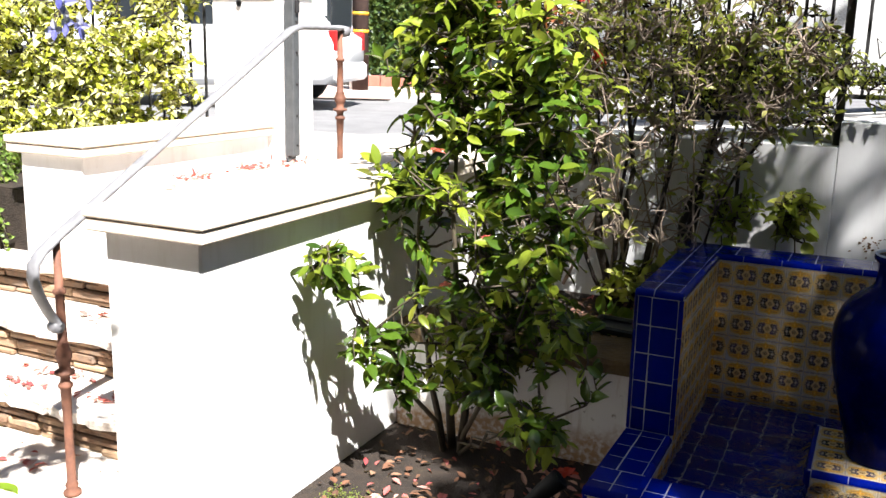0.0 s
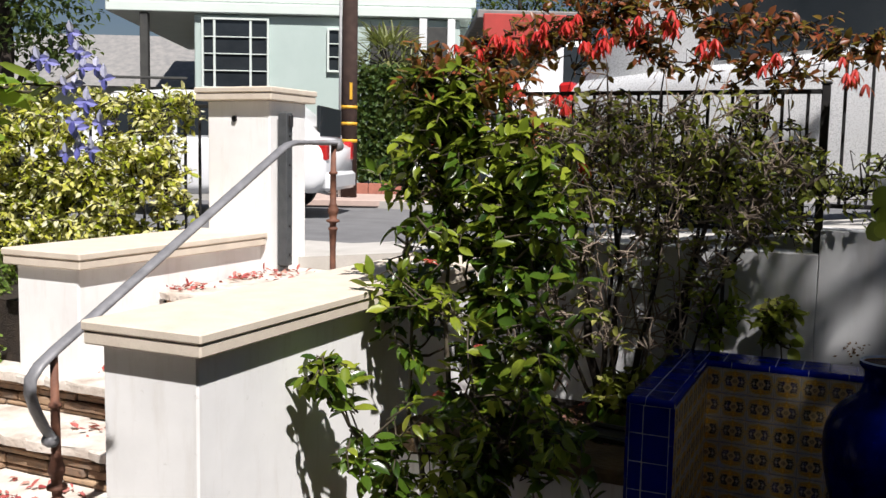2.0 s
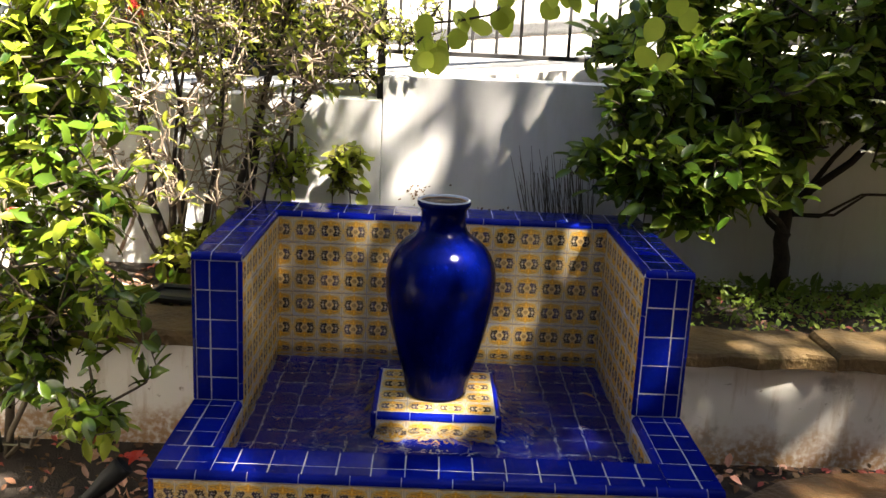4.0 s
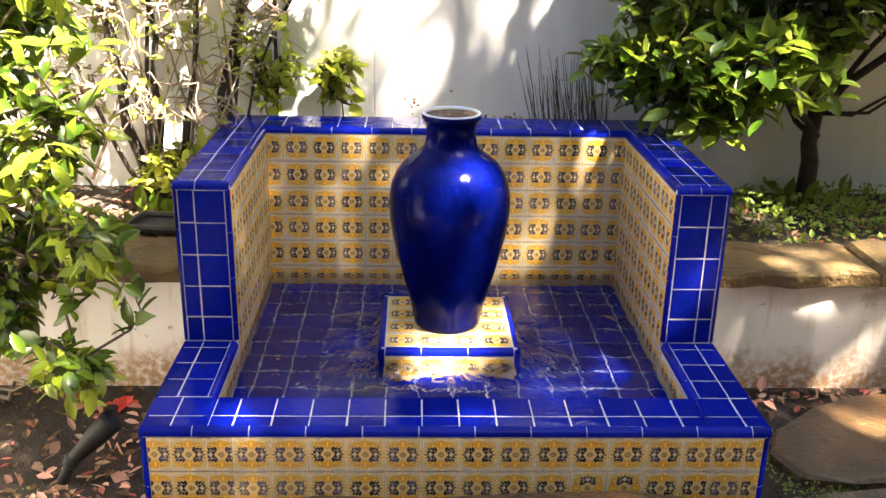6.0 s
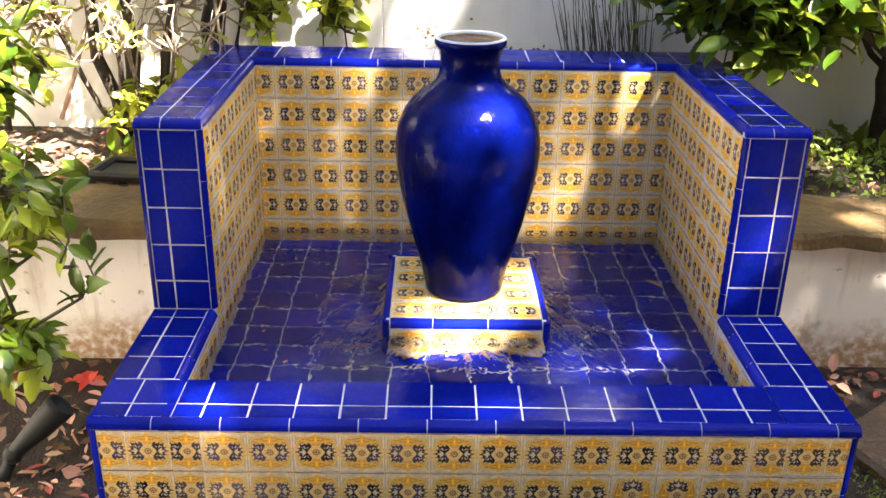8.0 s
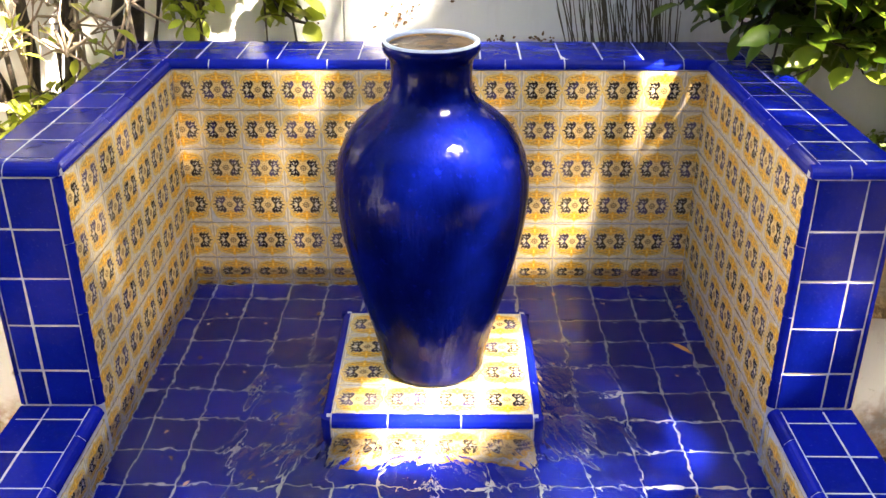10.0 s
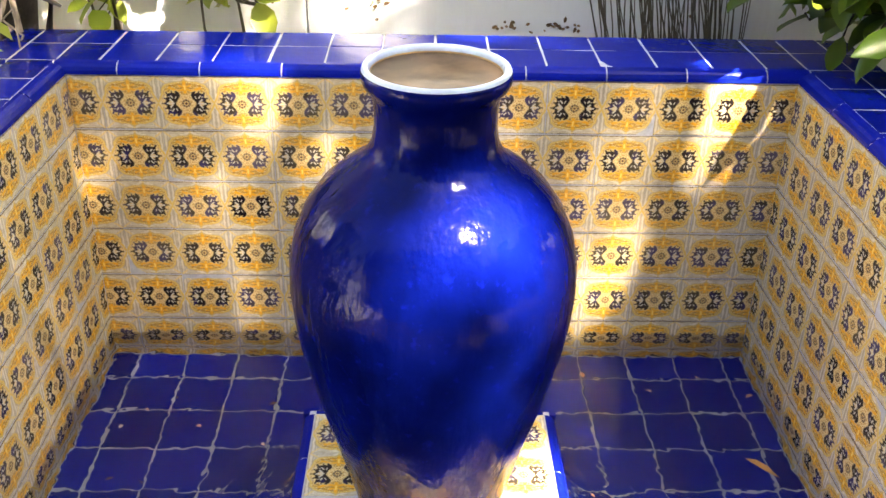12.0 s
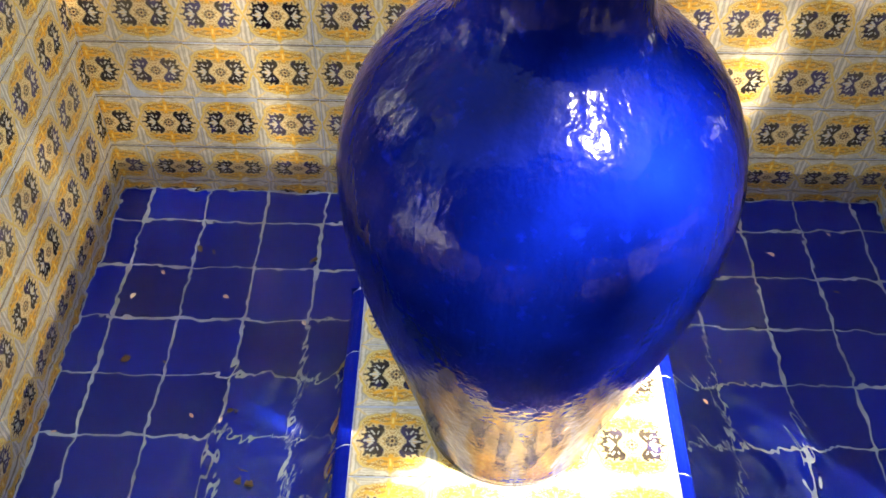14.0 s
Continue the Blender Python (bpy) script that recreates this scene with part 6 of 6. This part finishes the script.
part("balcony_rail", Build().box((-6.7, 21.5, 3.2), (-4.9, 21.56, 3.26), 0.01), "darkwood_shade", house)

cottage = away("cottage", "low cottage with a grey shingle roof", "house")
part("wall", Build().box((-13.0, 31, 0.5), (-6.0, 37, 3.6), 0.02), "fascia", cottage)
part("roof", Build().add([(-13.5, 30.5, 3.6), (-5.5, 30.5, 3.6), (-5.5, 37.5, 3.6), (-13.5, 37.5, 3.6), (-13.5, 34, 5.6), (-5.5, 34, 5.6)], [(0, 1, 5, 4), (2, 3, 4, 5), (1, 2, 5), (3, 0, 4), (3, 2, 1, 0)]), "shingle", cottage)

carport = away("carport", "carport with a red painted fascia board", "carport")
part("fascia", Build().box((1.3, 16.0, 3.62), (6.2, 16.12, 4.02), 0.015), "redwood", carport, "red painted fascia board")
part("roof", Build().box((1.2, 16.13, 3.95), (6.3, 22.0, 4.10), 0.02), "shingle", carport)
for x in (1.5, 6.0):
    part("post", Build().box((x - 0.07, 16.2, 1.0), (x + 0.07, 16.34, 3.94), 0.01), "whitepaint", carport)
part("back_wall", Build().box((1.2, 22.0, 1.0), (8.3, 22.2, 4.0), 0.02), "fascia", carport)

pole = away("utility_pole", "dark timber utility pole with yellow reflective bands", "utility pole")
PXX, PYY = -0.815, 13.98
part("pole", Build().tube([(PXX, PYY, 0.6), (PXX, PYY, 3.0), (PXX + 0.02, PYY, 9.5)], [0.122, 0.115, 0.09], 18), "pole", pole, smooth=True)
for z in (1.82, 2.07, 2.31):
    part("band", Build().tube([(PXX, PYY, z - 0.024), (PXX, PYY, z + 0.024)], 0.1215, 18), "yellow", pole, "yellow reflective band", True)
part("conduit", Build().tube([(PXX - 0.135, PYY - 0.02, 0.7), (PXX - 0.13, PYY - 0.02, 8.0)], 0.022, 10), "whitepaint", pole, "pale conduit pipe", True)
part("tag", Build().box((PXX + 0.01, PYY - 0.128, 2.42), (PXX + 0.05, PYY - 0.120, 2.66), 0.002), "yellow", pole)


def car(name, label, m, length, width, height, sill=0.28, paint="carpaint"):
    """A plain modern car that points along -x, its rear at x = 0, standing on z = 0; windows, lights and wheels are parts."""
    ob = thing(name, label, "car")
    ob.matrix_world = m
    belt = height * 0.60

    def loft(sections):
        b, n = Build(), len(sections[0])
        verts = [p for s in sections for p in s]
        faces = [(i * n + k, i * n + (k + 1) % n, (i + 1) * n + (k + 1) % n, (i + 1) * n + k) for i in range(len(sections) - 1) for k in range(n)]
        return b.add(verts, faces + [tuple(range(n - 1, -1, -1)), tuple((len(sections) - 1) * n + k for k in range(n))])

    def section(x, w, z0, z1, r):
        pts = []
        for cy, cz, a0 in ((w / 2 - r, z1 - r, 0), (-w / 2 + r, z1 - r, 90), (-w / 2 + r, z0 + r, 180), (w / 2 - r, z0 + r, 270)):
            pts += [(x, cy + r * math.cos(radians(a0 + d)), cz + r * math.sin(radians(a0 + d))) for d in (0, 30, 60, 90)]
        return pts

    nose = belt * 0.93
    part("body", loft([section(-length, width * 0.82, sill + 0.1, nose * 0.78, 0.08), section(-length + 0.12, width * 0.93, sill, nose * 0.92, 0.10), section(-length * 0.72, width, sill - 0.03, belt, 0.12),
                       section(-length * 0.35, width, sill - 0.04, belt + 0.02, 0.12), section(-0.14, width * 0.97, sill, belt + 0.02, 0.12), section(0, width * 0.88, sill + 0.12, belt - 0.06, 0.1)]), paint, ob, smooth=True)
    cab = [(-length * 0.74, 0.80, belt + 0.03), (-length * 0.58, 0.80, height - 0.03), (-length * 0.42, 0.80, height), (-length * 0.16, 0.78, height - 0.03), (-0.12, 0.78, belt + 0.10)]
    part("cabin", loft([section(x, width * k, belt - 0.12, z, 0.07) for x, k, z in cab]), paint, ob, smooth=True)
    for k in (-1, 1):
        y = k * width * 0.402
        for x0, x1 in ((-length * 0.60, -length * 0.42), (-length * 0.405, -length * 0.20)):
            lo, hi = sorted((y, y + k * 0.006))
            part("side_window", Build().box((x0, lo, belt + 0.05), (x1, hi, height - 0.11), 0.002), "carglass", ob)
        for x in (-length * 0.82, -length * 0.18):
            w = part("wheel", Build().lathe([(0.20, -0.1), (0.31, -0.1), (0.325, -0.07), (0.325, 0.07), (0.31, 0.1), (0.20, 0.1), (0.20, -0.1)], 24, (x, k * (width / 2 - 0.105), 0.325), pose(0, 0, 0, 90)), "rubber", ob, smooth=True)
            part("rim", Build().lathe([(0.0, -0.075), (0.06, -0.08), (0.19, -0.06), (0.2, -0.09), (0.2, 0.09), (0.19, 0.06), (0.06, 0.08), (0.0, 0.075)], 24, (x, k * (width / 2 - 0.105), 0.325), pose(0, 0, 0, 90)), "rail", w, smooth=True)
        part("tail_light", Build().box((-0.10, min(k * width * 0.36, k * width * 0.45), belt - 0.22), (0.012, max(k * width * 0.36, k * width * 0.45), belt + 0.02), 0.02), "taillight", ob)
    part("rear_window", Build().box((-0.16, -width * 0.33, belt + 0.06), (-0.115, width * 0.33, height - 0.16), 0.01), "carglass", ob)
    part("bumper", Build().box((-0.05, -width * 0.44, sill + 0.02), (0.05, width * 0.44, sill + 0.24), 0.04), paint, ob)
    return ob


SLOPE = math.degrees(math.atan(0.1))
car("parked_car", "silver car parked along the sloping street behind the fence", pose(-2.0, 3.06, street(-2.0) + 0.005, 0, SLOPE, 180), 5.3, 1.90, 1.85, 0.28, "silver")
car("parked_car", "white car parked across the street by the gate", BACK_VIEW @ pose(-0.78, 11.6, 0.90, 0, 0, -8), 4.4, 1.75, 1.45)
car("parked_car", "white van standing by the red carport", BACK_VIEW @ pose(4.9, 13.6, 1.62, 0, 0, 0), 4.6, 1.9, 1.62)

box_hedge = thing("box_hedge", "tall clipped dark green hedge in front of the house", "hedge")
box_hedge.matrix_world = BACK_VIEW
rng = random.Random(50)
b, s_ = Build(), Build()
for _ in range(2600):
    p = Vector((rng.uniform(-0.98, 0.08), rng.uniform(19.6, 20.4), rng.uniform(1.1, 3.42)))
    if rng.random() < 0.7:
        p.y = 19.6 + rng.uniform(-0.05, 0.08)
    leaf_mesh(b, p, Vector((rng.gauss(0, 1), rng.gauss(0, 1) - 0.6, rng.gauss(0, 1))), Vector((rng.gauss(0, 1), -1, rng.gauss(0, 1))), 0.13, 0.09)
for i in range(5):
    s_.tube([(-0.9 + 0.22 * i, 20, 0.6), (-0.9 + 0.22 * i, 20, 3.2)], [0.05, 0.02], 6)
part("trunk", s_, "bark", box_hedge)
part("crown", b, "dark", box_hedge)

palm = thing("palm", "small fan palm with pale green fronds", "palm")
palm.matrix_world = BACK_VIEW
b, t_ = Build(), Build()
t_.tube([(-0.35, 20.6, 0.6), (-0.35, 20.6, 3.5)], [0.16, 0.12], 10)
for i in range(46):
    a, e = rng.uniform(0, 2 * math.pi), rng.uniform(-0.3, 1.3)
    way = Vector((math.cos(a) * math.cos(e), math.sin(a) * math.cos(e), math.sin(e)))
    root = Vector((-0.35, 20.6, 3.5))
    tip = root + way * rng.uniform(0.7, 1.1)
    t_.tube([root, tip], [0.012, 0.008], 4)
    for j in range(9):
        w = (way + Vector((rng.gauss(0, 0.5), rng.gauss(0, 0.5), rng.gauss(0, 0.5)))).normalized()
        leaf_mesh(b, root.lerp(tip, 0.55), w, Vector((0, 0, 1)), rng.uniform(0.45, 0.7), 0.05, 0.35)
part("trunk", t_, "bark", palm)
part("crown", b, "palm", palm)


def far_tree(x, y, base, blobs, seed, label):
    ob = thing("tree", label, "tree", "trees across the street")
    ob.matrix_world = BACK_VIEW
    rng = random.Random(seed)
    wood, crown = Build(), Build()
    top = max(q[2] for q in blobs)
    wood.tube(curve_points((x, y, base), (x + 0.2, y, top), 0, rng, 6, 0.1), [0.22, 0.2, 0.17, 0.14, 0.11, 0.08, 0.05], 8)
    for cx, cy, cz, rx, ry, rz, n in blobs:
        wood.tube(curve_points((x, y, (base + cz) / 2), (cx, cy, cz), 0.1, rng, 4, 0.1), [0.09, 0.07, 0.05, 0.04, 0.02], 6)
        for _ in range(n):
            q = in_blob((cx, cy, cz, rx, ry, rz), rng)
            for _ in range(6):
                leaf_mesh(crown, q + Vector((rng.gauss(0, 0.12), rng.gauss(0, 0.12), rng.gauss(0, 0.12))), Vector((rng.gauss(0, 1), rng.gauss(0, 1), rng.gauss(0, 1))), Vector((0, 0, 1)), 0.17, 0.09)
    part("trunk", wood, "bark", ob)
    part("crown", crown, "dark", ob)


far_tree(-7.6, 18, 0.6, [(-8.2, 18, 4.4, 1.5, 1.2, 1.2, 200), (-6.9, 18, 4.8, 1.3, 1.2, 1.3, 200), (-7.4, 18, 6.2, 1.8, 1.4, 1.3, 220), (-8.6, 18, 3.2, 1.2, 1.0, 0.8, 120), (-6.6, 18.2, 3.6, 0.7, 0.8, 0.6, 60)], 60, "dense dark green tree across the street")
far_tree(3.0, 27, 0.6, [(2.2, 27, 5.6, 1.6, 1.4, 1.1, 160), (3.8, 27, 6.2, 1.8, 1.4, 1.3, 160), (5.5, 27, 5.8, 1.8, 1.4, 1.2, 140)], 61, "dark green tree behind the carport")
far_tree(-11.5, 24, 0.6, [(-11.5, 24, 5.5, 2.4, 2.0, 2.2, 220), (-13.5, 24, 4.5, 2.0, 2.0, 1.8, 160)], 62, "tall dark green tree beyond the hedge")

brick_bed = away("brick_planter", "low red brick planter edge at the far kerb", "planter")
for i in range(14):
    part("brick", Build().box((-1.0 + 0.215 * i, 15.2, 0.95), (-0.795 + 0.215 * i, 15.31, 1.16), 0.006), "brick", brick_bed)
part("brick_paving", Build().box((-1.5, 13.2, 0.9), (2.0, 15.19, 0.99), 0.01), "pinkpave", brick_bed, "worn red brick paving")
